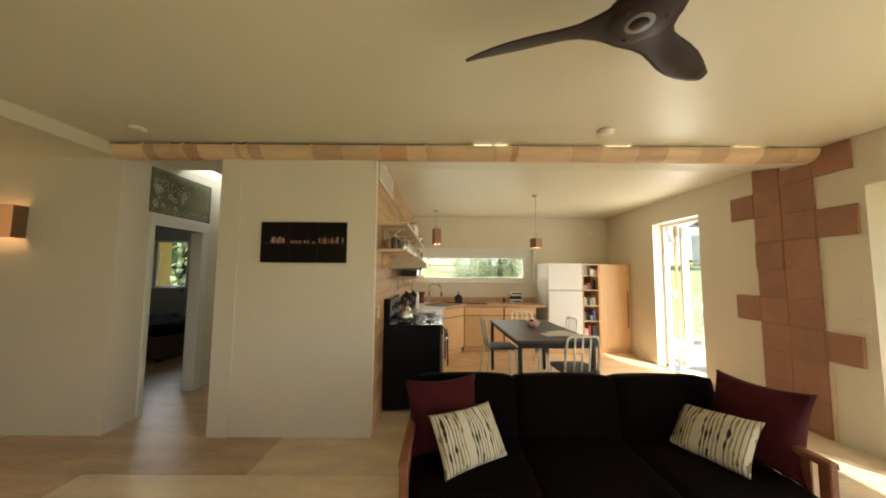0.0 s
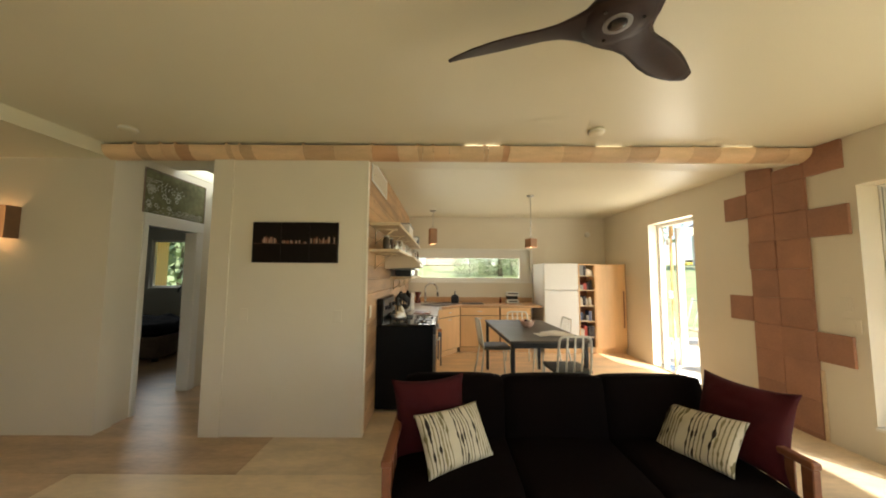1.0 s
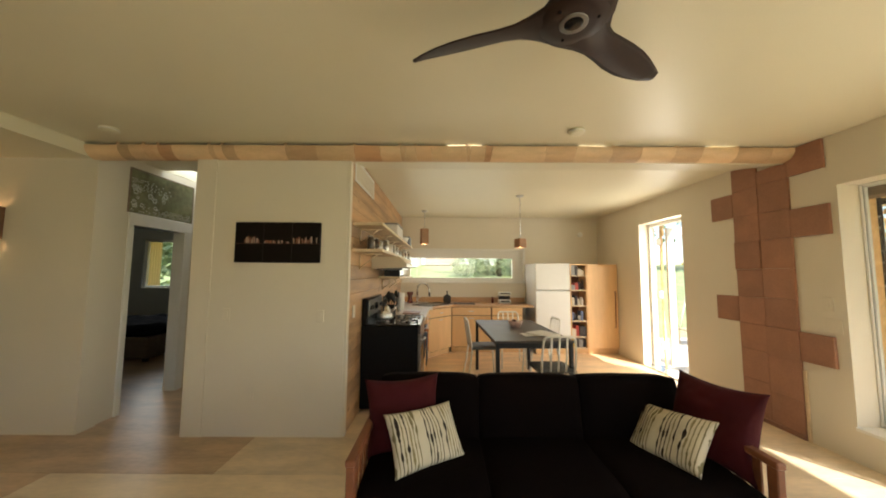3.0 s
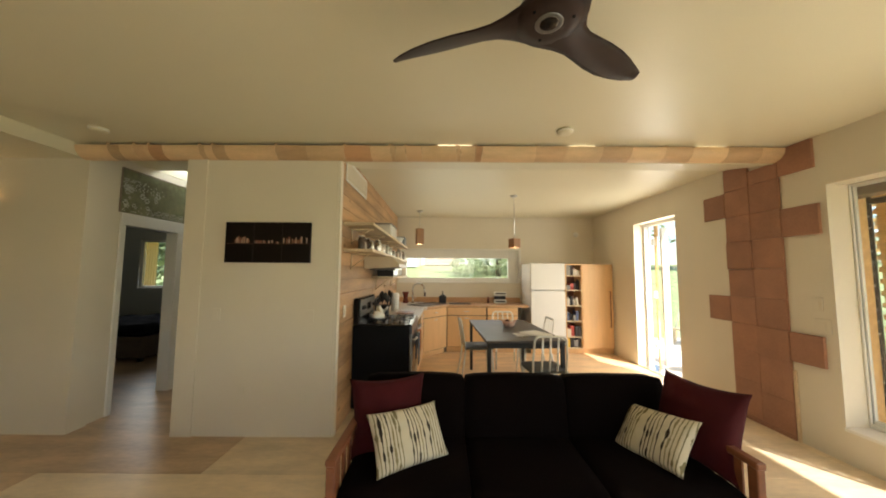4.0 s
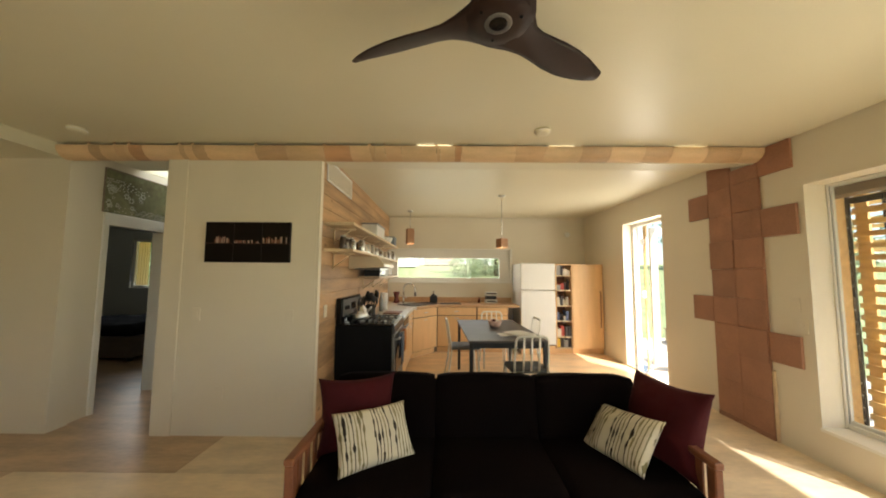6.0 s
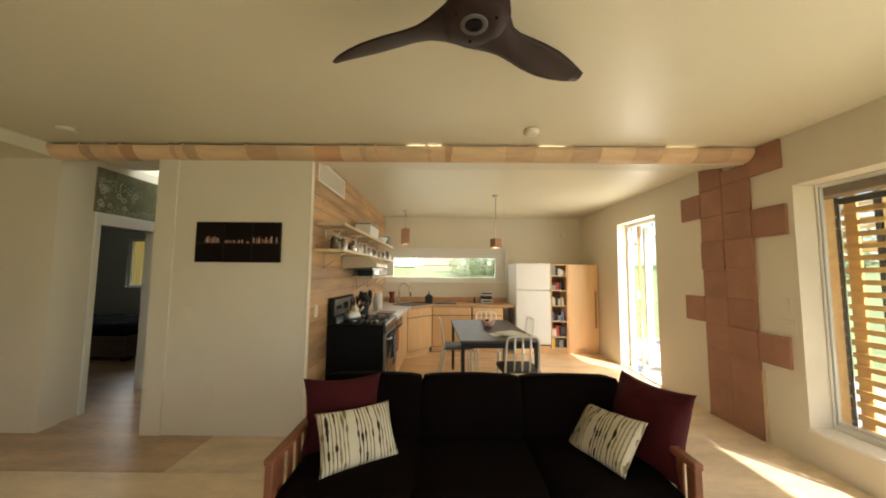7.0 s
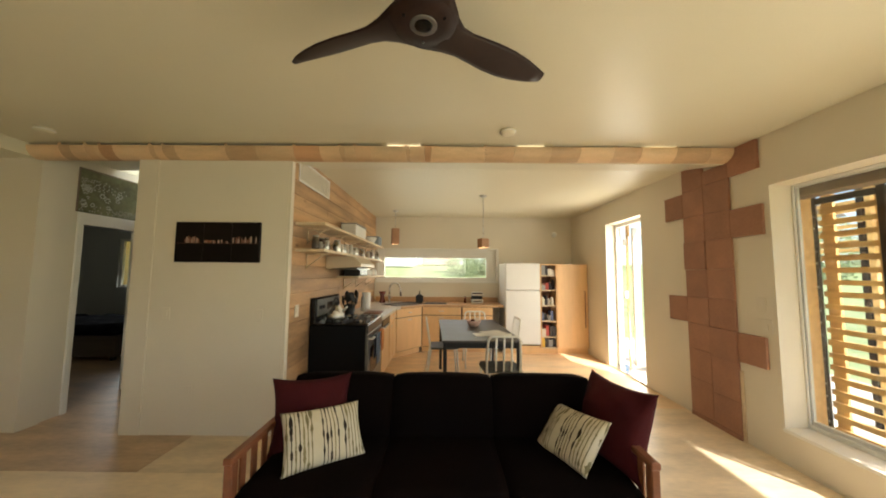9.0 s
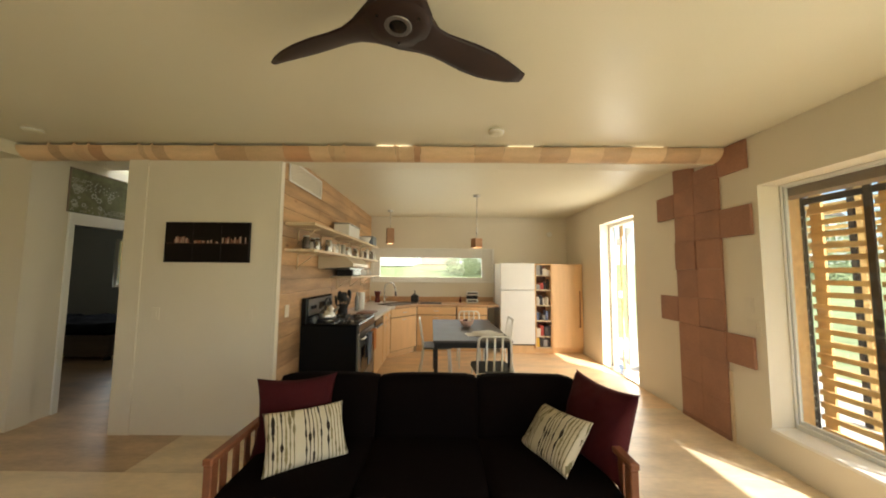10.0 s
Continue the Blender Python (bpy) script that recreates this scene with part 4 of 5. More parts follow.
# ---- kitchen units ----
CT = 0.875                     # worktop's top
SATIN = mat("satin_steel", (0.23, 0.23, 0.22), 0.38, metal=0.9, var=0.12, scale=6, fine=120, bump=0.02)
STEELDK = mat("dark_steel_face", (0.10, 0.10, 0.10), 0.3, metal=0.8, var=0.1)
stove = thing("kitchen_stove", (-0.25, 4.0, 0), "black free standing gas stove with steel oven front", "stove")
S0, S1 = 3.59, 4.37
part("body", B(((KX + 0.005, S0, 0.03), (0.02, S1, 0.895)), bevel=0.006), STOVESIDE, stove)
part("cooktop", B(((KX + 0.07, S0, 0.896), (0.045, S1, 0.915)), bevel=0.005), BLACK, stove)
part("back_panel", B(((KX + 0.005, S0, 0.896), (KX + 0.07, S1, 1.19)), bevel=0.012), BLACK, stove, "raised black control panel")
part("control_face", B(((KX + 0.071, S0 + 0.03, 0.99), (KX + 0.082, S1 - 0.03, 1.17)), bevel=0.003), SATIN, stove, "grey control face")
for y in (3.69, 3.77, 4.20, 4.28):
    part("knob", turned(bmnew(), [(0.022, 0), (0.02, 0.02), (0.008, 0.024)], m=pose(KX + 0.082, y, 1.08, 0, 90, 0), steps=12), BLACKMATT, stove)
part("display", B(((KX + 0.083, 3.90, 1.04), (KX + 0.086, 4.08, 1.12))), BLACK, stove)
oven = part("oven_door", B(((0.021, S0 + 0.01, 0.20), (0.048, S1 - 0.01, 0.80)), bevel=0.004), SATIN, stove, "brushed steel oven door")
part("oven_window", B(((0.0485, S0 + 0.12, 0.34), (0.051, S1 - 0.12, 0.64))), BLACK, oven)
part("handle", tube(bmnew(), bend([(0.048, S0 + 0.05, 0.75), (0.09, S0 + 0.05, 0.75), (0.09, S1 - 0.05, 0.75), (0.048, S1 - 0.05, 0.75)], r=0.02), 0.011), STEEL, oven)
part("front_rail", B(((0.021, S0, 0.81), (0.051, S1, 0.905)), bevel=0.006), STEELDK, stove, "dark steel front rail")
part("drawer", B(((0.021, S0 + 0.01, 0.05), (0.045, S1 - 0.01, 0.19)), bevel=0.004), BLACK, stove)
for x in (-0.36, -0.10):
    for y in (3.80, 4.20):
        bm = bmnew()
        for dx, dy in ((0.1, 0), (0, 0.1)):
            box(bm, (x - max(dx, 0.006), y - max(dy, 0.006), 0.925), (x + max(dx, 0.006), y + max(dy, 0.006), 0.938))
        for dx in (-0.1, 0.094):
            box(bm, (x + dx, y - 0.1, 0.9152), (x + dx + 0.006, y + 0.1, 0.936))
        part("grate", bm, BLACKMATT, stove)
        part("burner", turned(bmnew(), [(0.045, 0.9155), (0.045, 0.924), (0.03, 0.93)], (x, y, 0), 14), STEEL, stove)


def towel(y, w, length, material, label):
    bm = bmnew()
    n = 10
    for s, x in ((0, 0.107), (1, 0.073)):
        g = [[bm.verts.new((x + 0.006 * math.sin(i * 1.3 + j * 0.25), y + w * (i / n - 0.5) * (1 - 0.12 * j / 8), 0.77 - length * (1 - 0.2 * s) * j / 8)) for j in range(9)] for i in range(n + 1)]
        for i in range(n):
            for j in range(8):
                bm.faces.new((g[i][j], g[i + 1][j], g[i + 1][j + 1], g[i][j + 1])).smooth = True
        if s:
            for i in range(n):
                bm.faces.new((top[i], top[i + 1], g[i + 1][0], g[i][0]))
        top = [r[0] for r in g]
    ob = part("dish_towel", bm, material, None, label, "towel", "dish towels", base=(0.09, y, 0.5))
    md = ob.modifiers.new("thickness", "SOLIDIFY")
    md.thickness = 0.004


towel(3.86, 0.20, 0.34, mat("blue_grey_cotton", (0.10, 0.12, 0.16), 0.9, var=0.3, scale=20, bump=0.2), "blue grey dish towel hanging on the oven handle")
towel(4.12, 0.15, 0.25, mat("orange_cotton", (0.55, 0.20, 0.06), 0.9, var=0.3, scale=20, bump=0.2), "orange dish towel hanging on the oven handle")

kettle = thing("kettle", (-0.39, 3.84, 0.938), "steel stove kettle with a black handle", "kettle")
kx, ky, kz = -0.39, 3.84, 0.939
part("body", turned(bmnew(), [(0.09, 0), (0.10, 0.01), (0.094, 0.05), (0.066, 0.115), (0.042, 0.150), (0.03, 0.155)], (kx, ky, kz), 22), STEEL, kettle)
part("lid", turned(bmnew(), [(0.035, 0.151), (0.03, 0.163), (0.008, 0.168), (0.012, 0.188), (0.004, 0.193)], (kx, ky, kz), 16), BLACKMATT, kettle)
part("handle", tube(bmnew(), bend([(kx, ky - 0.07, kz + 0.10), (kx, ky - 0.08, kz + 0.235), (kx, ky + 0.08, kz + 0.235), (kx, ky + 0.07, kz + 0.10)], 5, 0.06), 0.009), BLACKMATT, kettle)
part("spout", tube(bmnew(), [(kx + 0.06, ky, kz + 0.07), (kx + 0.11, ky, kz + 0.11), (kx + 0.13, ky, kz + 0.14)], [0.02, 0.014, 0.011]), STEEL, kettle)
crock = thing("utensil_crock", (-0.42, 4.50, CT), "black crock full of dark cooking utensils", "utensil holder")
cx, cy = -0.42, 4.50
part("pot", turned(bmnew(), [(0.06, 0.0005), (0.065, 0.02), (0.065, 0.16), (0.058, 0.16), (0.055, 0.02), (0.01, 0.015)], (cx, cy, CT), 18), BLACKMATT, crock)
rnd = random.Random(21)
for k in range(13):
    a, h = k * 0.483 + 0.2 * rnd.random(), 0.17 + 0.13 * rnd.random()
    tip = (cx + 0.10 * math.cos(a), cy + 0.10 * math.sin(a), CT + h)
    u = part("utensil", tube(bmnew(), [(cx + 0.02 * math.cos(a), cy + 0.02 * math.sin(a), CT + 0.02), tip], 0.006, 6), BLACKMATT, crock)
    bm = bmnew()
    turned(bm, [(0.008, -0.02), (0.028, 0.01), (0.032, 0.045), (0.02, 0.075), (0.006, 0.085)], (0, 0, 0), 10)
    bmesh.ops.transform(bm, matrix=Matrix.Translation(tip) @ Matrix.Rotation(a, 4, "Z") @ Matrix.Diagonal((0.35, 1, 1, 1)), verts=bm.verts[:])
    part("head", bm, BLACKMATT, u)


# carcass colour is dark so that gaps between the maple fronts look shaded
GAPSHADE = mat("gap_shade_brown", (0.13, 0.07, 0.035), 0.6, var=0.2, scale=4, fine=30, bump=0.02)


def unit(name, outline_front, depth_dir, doors, label):
    """A base unit: its front runs from p to q in the plan, the body goes back along depth_dir."""
    p, q = Vector((*outline_front[0], 0)), Vector((*outline_front[1], 0))
    d = Vector((*depth_dir, 0))
    c = thing(name, tuple((p + q) / 2 + d * 0.3), label, "cabinet", "base cabinets")
    along = (q - p).normalized()
    out = -d.normalized()
    w = (q - p).length

    def slab(s0, s1, z0, z1, o0, o1, bevel=0.0):
        bm = bmnew()
        box(bm, (s0, o0, z0), (s1, o1, z1), bevel)
        m = Matrix((along, out, Vector((0, 0, 1)))).transposed().to_4x4()
        bmesh.ops.transform(bm, matrix=Matrix.Translation(p) @ m, verts=bm.verts[:])
        return bm

    part("body", slab(0.001, w - 0.001, 0.10, CT - 0.04, -d.length, -0.002), GAPSHADE, c, "carcass coloured dark for the shade in the door gaps")
    part("plinth", slab(0.001, w - 0.001, 0.0, 0.099, -d.length, -0.05), MAPLE, c)
    n = len(doors)
    for k, kind in enumerate(doors):
        a, b = w * k / n + 0.014, w * (k + 1) / n - 0.014
        if kind == "black":
            part("control_strip", slab(a, b, 0.70, CT - 0.045, 0, 0.02, 0.003), BLACK, c, "black control strip")
            part("front", slab(a, b, 0.11, 0.694, 0, 0.018, 0.003), MAPLE, c, "maple front panel")
            part("handle", slab(a + 0.1, b - 0.1, 0.715, 0.73, 0.0205, 0.04, 0.004), STEELDK, c, "dark bar handle")
            continue
        dr = part("drawer", slab(a, b, 0.69, CT - 0.045, 0, 0.018, 0.003), MAPLE, c)
        part("pull", slab((a + b) / 2 - 0.045, (a + b) / 2 + 0.045, 0.755, 0.767, 0.0185, 0.036, 0.003), BRONZE if kind == "dark" else STEEL, dr)
        do = part("door", slab(a, b, 0.11, 0.676, 0, 0.018, 0.003), MAPLE, c)
        part("pull", slab((a + b) / 2 - 0.045, (a + b) / 2 + 0.045, 0.63, 0.642, 0.0185, 0.036, 0.003), STEEL, do)
    return c


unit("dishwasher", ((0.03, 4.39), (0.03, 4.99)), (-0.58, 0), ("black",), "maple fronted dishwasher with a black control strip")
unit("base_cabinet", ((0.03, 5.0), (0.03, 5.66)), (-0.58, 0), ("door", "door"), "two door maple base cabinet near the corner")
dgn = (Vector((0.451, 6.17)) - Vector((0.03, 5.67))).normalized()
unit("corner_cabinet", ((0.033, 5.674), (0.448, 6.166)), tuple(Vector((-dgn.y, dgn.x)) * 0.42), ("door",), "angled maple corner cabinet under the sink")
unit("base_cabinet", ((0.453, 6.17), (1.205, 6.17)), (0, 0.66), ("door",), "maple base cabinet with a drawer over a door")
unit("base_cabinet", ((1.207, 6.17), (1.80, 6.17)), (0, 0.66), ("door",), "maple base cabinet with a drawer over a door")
top = thing("worktop", (0.2, 5.8, CT - 0.04), "kitchen worktop, pale stone by the stove and beech at the window", "worktop")
bm = bmnew()
prism(bm, [(KX + 0.004, 4.385), (0.055, 4.385), (0.055, 5.65), (0.11, 5.715), (-0.02, NY - 0.004), (KX + 0.004, NY - 0.004)], CT - 0.038, CT, 0.003)
part("stone_top", bm, COUNTER, top, "pale stone worktop")
bm = bmnew()
prism(bm, [(0.113, 5.718), (0.47, 6.145), (2.0, 6.145), (2.0, NY - 0.004), (-0.016, NY - 0.004)], CT - 0.038, CT - 0.001, 0.003)
part("wood_top", bm, BUTCHER, top, "beech worktop")
part("upstand", B(((KX + 0.03, NY - 0.022, CT + 0.001), (2.0, NY - 0.002, CT + 0.10)), bevel=0.002), BUTCHER, top, "beech upstand")
part("stone_upstand", B(((KX + 0.004, 4.395, CT + 0.001), (KX + 0.02, NY - 0.03, CT + 0.06)), bevel=0.002), BUTCHER, top)
sink = thing("kitchen_sink", (0.12, 6.25, CT), "dark drop in kitchen sink in the corner", "sink")
m = pose(0.10, 6.27, CT, 0, 0, 51)
bm = bmnew()
for a, b in (((-0.36, -0.2, 0.001), (0.36, -0.17, 0.012)), ((-0.36, 0.17, 0.001), (0.36, 0.2, 0.012)), ((-0.36, -0.17, 0.001), (-0.33, 0.17, 0.012)), ((0.33, -0.17, 0.001), (0.36, 0.17, 0.012)), ((-0.33, -0.17, 0.0008), (0.33, 0.17, 0.003))):
    box(bm, a, b)
bmesh.ops.transform(bm, matrix=m, verts=bm.verts[:])
part("rim", bm, STEELDK, sink)
tap = thing("faucet", (-0.20, 6.46, CT), "tall steel gooseneck kitchen faucet", "faucet")
part("base", turned(bmnew(), [(0.028, 0.0), (0.028, 0.02), (0.018, 0.03), (0.016, 0.10)], (-0.22, 6.48, CT + 0.001), 16), STEEL, tap)
arc = [(-0.22, 6.48, CT + 0.08), (-0.22, 6.48, CT + 0.27)] + [(-0.22 + 0.12 * (1 - math.cos(a)), 6.48 - 0.075 * (1 - math.cos(a)), CT + 0.27 + 0.13 * math.sin(a)) for a in [math.pi * k / 10 for k in range(1, 10)]]
arc += [(0.025, 6.325, CT + 0.22)]
part("spout", tube(bmnew(), arc, 0.016), STEEL, tap)
part("spray_head", tube(bmnew(), [(0.025, 6.325, CT + 0.23), (0.03, 6.32, CT + 0.15)], 0.018), STEELDK, tap)
part("lever", tube(bmnew(), [(-0.21, 6.47, CT + 0.09), (-0.15, 6.43, CT + 0.12)], 0.007), STEEL, tap)

# things on the worktop
REDGL = mat("dark_red_glaze", (0.16, 0.035, 0.025), 0.25, var=0.3, scale=9)
part("vase", turned(bmnew(), [(0.055, 0.0005), (0.06, 0.01), (0.045, 0.07), (0.04, 0.12), (0.07, 0.22), (0.066, 0.22), (0.035, 0.12), (0.01, 0.02)], (-0.37, 6.55, CT), 20), REDGL, None, "dark red flared vase on the worktop", "vase", base=(-0.37, 6.55, CT))
pot = thing("black_canister", (0.37, 6.60, CT), "squat black canister with a knobbed lid", "canister")
part("body", B(((0.30, 6.53, CT + 0.001), (0.45, 6.67, CT + 0.15)), bevel=0.02), BLACKMATT, pot)
part("knob", turned(bmnew(), [(0.05, 0.151), (0.04, 0.165), (0.012, 0.17), (0.010, 0.215), (0.016, 0.235), (0.004, 0.24)], (0.375, 6.60, CT), 12), BLACKMATT, pot)
part("tray", B(((0.50, 6.30, CT + 0.0005), (0.92, 6.52, CT + 0.014)), bevel=0.005), BLACKMATT, None, "flat black tray on the beech worktop", "tray", base=(0.7, 6.4, CT))
sc = thing("countertop_appliance", (1.52, 6.62, CT), "small white countertop appliance with two dark bands", "appliance")
part("base", B(((1.42, 6.54, CT + 0.001), (1.66, 6.70, CT + 0.075)), bevel=0.012), WHITE, sc)
part("column", B(((1.43, 6.62, CT + 0.0755), (1.65, 6.70, CT + 0.150)), bevel=0.006), BLACKMATT, sc, "dark back column")
part("head", B(((1.42, 6.54, CT + 0.1505), (1.66, 6.70, CT + 0.225)), bevel=0.012), WHITE, sc)
part("control_panel", B(((1.44, 6.535, CT + 0.185), (1.64, 6.5395, CT + 0.212))), BLACKMATT, sc, "dark control panel")
part("drip_tray", B(((1.45, 6.535, CT + 0.03), (1.63, 6.5395, CT + 0.055))), BLACKMATT, sc)
part("bottle", turned(bmnew(), [(0.022, 0.0005), (0.024, 0.07), (0.01, 0.10), (0.01, 0.13)], (1.30, 6.64, CT), 12), REDGL, None, "small red bottle on the worktop", "bottle", base=(1.30, 6.64, CT))
GREYP = mat("grey_plastic", (0.30, 0.31, 0.30), 0.4, var=0.1)
part("bottle", turned(bmnew(), [(0.03, 0.0005), (0.032, 0.20), (0.015, 0.24), (0.013, 0.29)], (-0.40, 5.12, CT), 14), GREYP, None, "tall grey bottle beside the planks", "bottle", base=(-0.40, 5.12, CT))
part("canister", turned(bmnew(), [(0.055, 0.0005), (0.06, 0.01), (0.06, 0.26), (0.05, 0.27), (0.02, 0.275)], (-0.40, 5.38, CT), 18), WHITE, None, "tall white paper towel roll on the worktop", "canister", base=(-0.40, 5.38, CT))
part("cutting_board", B(((-0.30, 4.75, CT + 0.0005), (-0.05, 5.05, CT + 0.016)), bevel=0.004), CHERRY, None, "dark wooden cutting board on the worktop", "cutting board", base=(-0.2, 4.9, CT))

# ---- fridge, open shelf, tall cabinet ----
fr = thing("refrigerator", (2.35, 6.45, 0), "white top freezer refrigerator", "refrigerator")
part("body", B(((2.025, 6.16, 0.03), (2.665, NY - 0.02, 1.672)), bevel=0.006), WHITE, fr)
for z0, z1 in ((1.172, 1.678), (0.17, 1.160)):
    part("door", B(((2.02, 6.09, z0), (2.668, 6.155, z1)), bevel=0.012), WHITE, fr)
# the gap's shade, drawn as a thin black strip
part("gap_strip", B(((2.03, 6.13, 0.145), (2.66, 6.159, 0.166))), BLACKMATT, fr, "black strip standing for the shaded gap under the doors")
part("plinth", B(((2.025, 6.12, 0.0), (2.666, 6.158, 0.144))), MAPLE, fr, "maple plinth")
sh = thing("open_shelf_cabinet", (2.83, 6.4, 0), "narrow maple open shelf unit filled with food and books", "shelf unit")
X0, X1, Y0 = 2.672, 2.985, 6.09
for nm, a, b in (("side", (X0, Y0, 0.10), (X0 + 0.018, NY - 0.02, 1.662)), ("side", (X1 - 0.018, Y0, 0.10), (X1, NY - 0.02, 1.662)), ("back", (X0 + 0.018, 6.42, 0.10), (X1 - 0.018, 6.43, 1.64)), ("top", (X0 + 0.018, Y0, 1.642), (X1 - 0.018, NY - 0.02, 1.662)), ("plinth", (X0, Y0 + 0.06, 0.0), (X1, NY - 0.02, 0.099))):
    part(nm, B((a, b), bevel=0.001), CHERRY if nm == "back" else MAPLE, sh)
SZ = [0.10, 0.30, 0.59, 0.87, 1.16, 1.43]
for z in SZ:
    part("shelf", B(((X0 + 0.018, Y0 + 0.004, z), (X1 - 0.018, 6.42, z + 0.018))), SHELFWOOD, sh)
COL = [mat("pack_" + n_, c, 0.5, var=0.15, scale=12, bump=0.02) for n_, c in (("orange", (0.70, 0.22, 0.04)), ("yellow", (0.75, 0.48, 0.06)), ("red", (0.45, 0.06, 0.04)), ("rust", (0.42, 0.15, 0.07)), ("cream", (0.68, 0.60, 0.48)), ("blue", (0.10, 0.13, 0.24)), ("dark", (0.04, 0.03, 0.03)), ("grey", (0.30, 0.29, 0.27)))]
rnd = random.Random(17)
for si, z in enumerate(SZ):
    x = X0 + 0.03
    while x < X1 - 0.07:
        w = rnd.uniform(0.028, 0.075)
        h = rnd.uniform(0.09, 0.20) if si else rnd.uniform(0.12, 0.17)
        c = rnd.choice(COL[:4] + COL) if si < 2 else rnd.choice(COL[2:])
        yb = Y0 + rnd.uniform(0.03, 0.07)
        if si in (2, 3, 4) and rnd.random() < 0.5:
            r = w / 2
            part("food_jar", turned(bmnew(), [(r * 0.95, 0.0005), (r, 0.01), (r, h * 0.75), (r * 0.7, h * 0.85), (r * 0.75, h)], (x + r, yb + 0.05, z + 0.018), 12), c, None, "small food jar on the open shelf", "jar", "pantry jars", base=(x + r, yb + 0.05, z + 0.018))
        else:
            part("food_box", B(((x, yb, z + 0.0185), (x + w, yb + 0.16, z + 0.018 + h)), bevel=0.002), c, None, "printed food packet standing on the open shelf", "food packet", "pantry packets", base=(x + w / 2, yb + 0.08, z + 0.018))
        x += w + 0.006
tc_ = thing("tall_cabinet", (3.27, 6.4, 0), "tall maple pantry cabinet with one door", "cabinet")
part("body", B(((2.99, 6.112, 0.10), (3.565, NY - 0.02, 1.66)), bevel=0.002), MAPLE, tc_)
d = part("door", B(((2.992, 6.09, 0.115), (3.55, 6.11, 1.655)), bevel=0.002), MAPLE, tc_)
part("handle", tube(bmnew(), bend([(3.49, 6.09, 0.50), (3.49, 6.055, 0.50), (3.49, 6.055, 1.15), (3.49, 6.09, 1.15)], r=0.015), 0.009), CHERRY, d, "brown bar handle")
part("plinth", B(((2.99, 6.15, 0), (3.565, NY - 0.02, 0.099))), MAPLE, tc_)

# ---- wall shelves and what stands on them ----
def wall_shelf(y0, y1, z, label):
    s = thing("wall_shelf", (KX, (y0 + y1) / 2, z), label, "shelf", "kitchen wall shelves")
    part("board", B(((KX + 0.004, y0, z), (-0.30, y1, z + 0.028)), bevel=0.003), SHELFWOOD, s)
    n = max(2, int((y1 - y0) / 0.75))
    for k in range(n + 1):
        y = y0 + 0.28 + (y1 - y0 - 0.5) * k / n
        bm = bmnew()
        tube(bm, bend([(KX + 0.01, y, z - 0.17), (KX + 0.01, y, z - 0.008), (-0.36, y, z - 0.008)], 3, 0.01), 0.008, 6)
        tube(bm, [(KX + 0.012, y, z - 0.15), (-0.40, y, z - 0.01)], 0.006, 6)
        part("bracket", bm, SHELFWOOD, s)
    return s


wall_shelf(3.17, 6.2, 1.935, "long pale pine wall shelf carrying bins and bowls")
wall_shelf(3.17, 6.2, 1.675, "long pale pine wall shelf lined with glasses and jars")
wall_shelf(4.45, 6.25, 1.395, "shorter pale pine wall shelf above the worktop")
JGL = mat("grey_glass", (0.60, 0.58, 0.52), 0.12, var=0.3, scale=14, bump=0.0)
BROWNGL = mat("brown_glass", (0.10, 0.07, 0.05), 0.12, var=0.4, scale=14, bump=0.0)
TIN = mat("tin_lid", (0.55, 0.53, 0.48), 0.3, metal=0.9, var=0.1)
rnd = random.Random(5)
y = 3.34
while y < 6.1:
    r, h = rnd.uniform(0.026, 0.042), rnd.uniform(0.08, 0.15)
    x = rnd.choice((-0.47, -0.37)) + rnd.uniform(-0.02, 0.02)
    if 4.28 < y < 4.40 or 5.0 < y < 5.12:
        y += 0.08
        continue
    z = 1.7035
    kind = rnd.random()
    j = thing("glass_jar", (x, y, z), "grey glass storage jar with a tin lid", "jar", "jars on the shelf")
    part("jar", turned(bmnew(), [(r * 0.9, 0), (r, 0.008), (r, h * 0.8), (r * 0.8, h * 0.9), (r * 0.8, h)], (x, y, z), 14), JGL if kind < 0.2 else STEEL if kind < 0.5 else (CREAMC if kind < 0.6 else BROWNGL), j)
    part("lid", turned(bmnew(), [(r * 0.84, h + 0.0005), (r * 0.84, h + 0.014), (r * 0.5, h + 0.017)], (x, y, z), 14), TIN, j)
    y += r * 2 + rnd.uniform(0.004, 0.022)
b_ = thing("storage_bin", (-0.43, 4.60, 1.964), "grey white storage bin with a lid on the top shelf", "storage box")
part("box", B(((-0.54, 4.38, 1.964), (-0.33, 4.92, 2.13)), bevel=0.008), WHITE, b_)
part("lid", B(((-0.548, 4.37, 2.131), (-0.322, 4.93, 2.15)), bevel=0.006), GREYP, b_)
part("mixing_bowl", turned(bmnew(), [(0.06, 0), (0.09, 0.02), (0.13, 0.11), (0.125, 0.11), (0.085, 0.025), (0.02, 0.01)], (-0.43, 5.55, 1.9635), 20), WHITE, None, "white mixing bowl on the top shelf", "bowl", base=(-0.43, 5.55, 1.9635))
part("storage_box", B(((-0.54, 5.82, 1.9635), (-0.32, 6.08, 2.13)), bevel=0.006), mat("blue_grey_card", (0.22, 0.27, 0.31), 0.6, var=0.15), None, "blue grey storage box on the top shelf", "storage box", base=(-0.43, 5.95, 1.9635))
st = thing("stereo", (-0.42, 4.80, 1.4235), "black stereo on the short shelf", "stereo")
part("body", B(((-0.54, 4.56, 1.4235), (-0.32, 5.02, 1.53)), bevel=0.008), BLACKMATT, st)
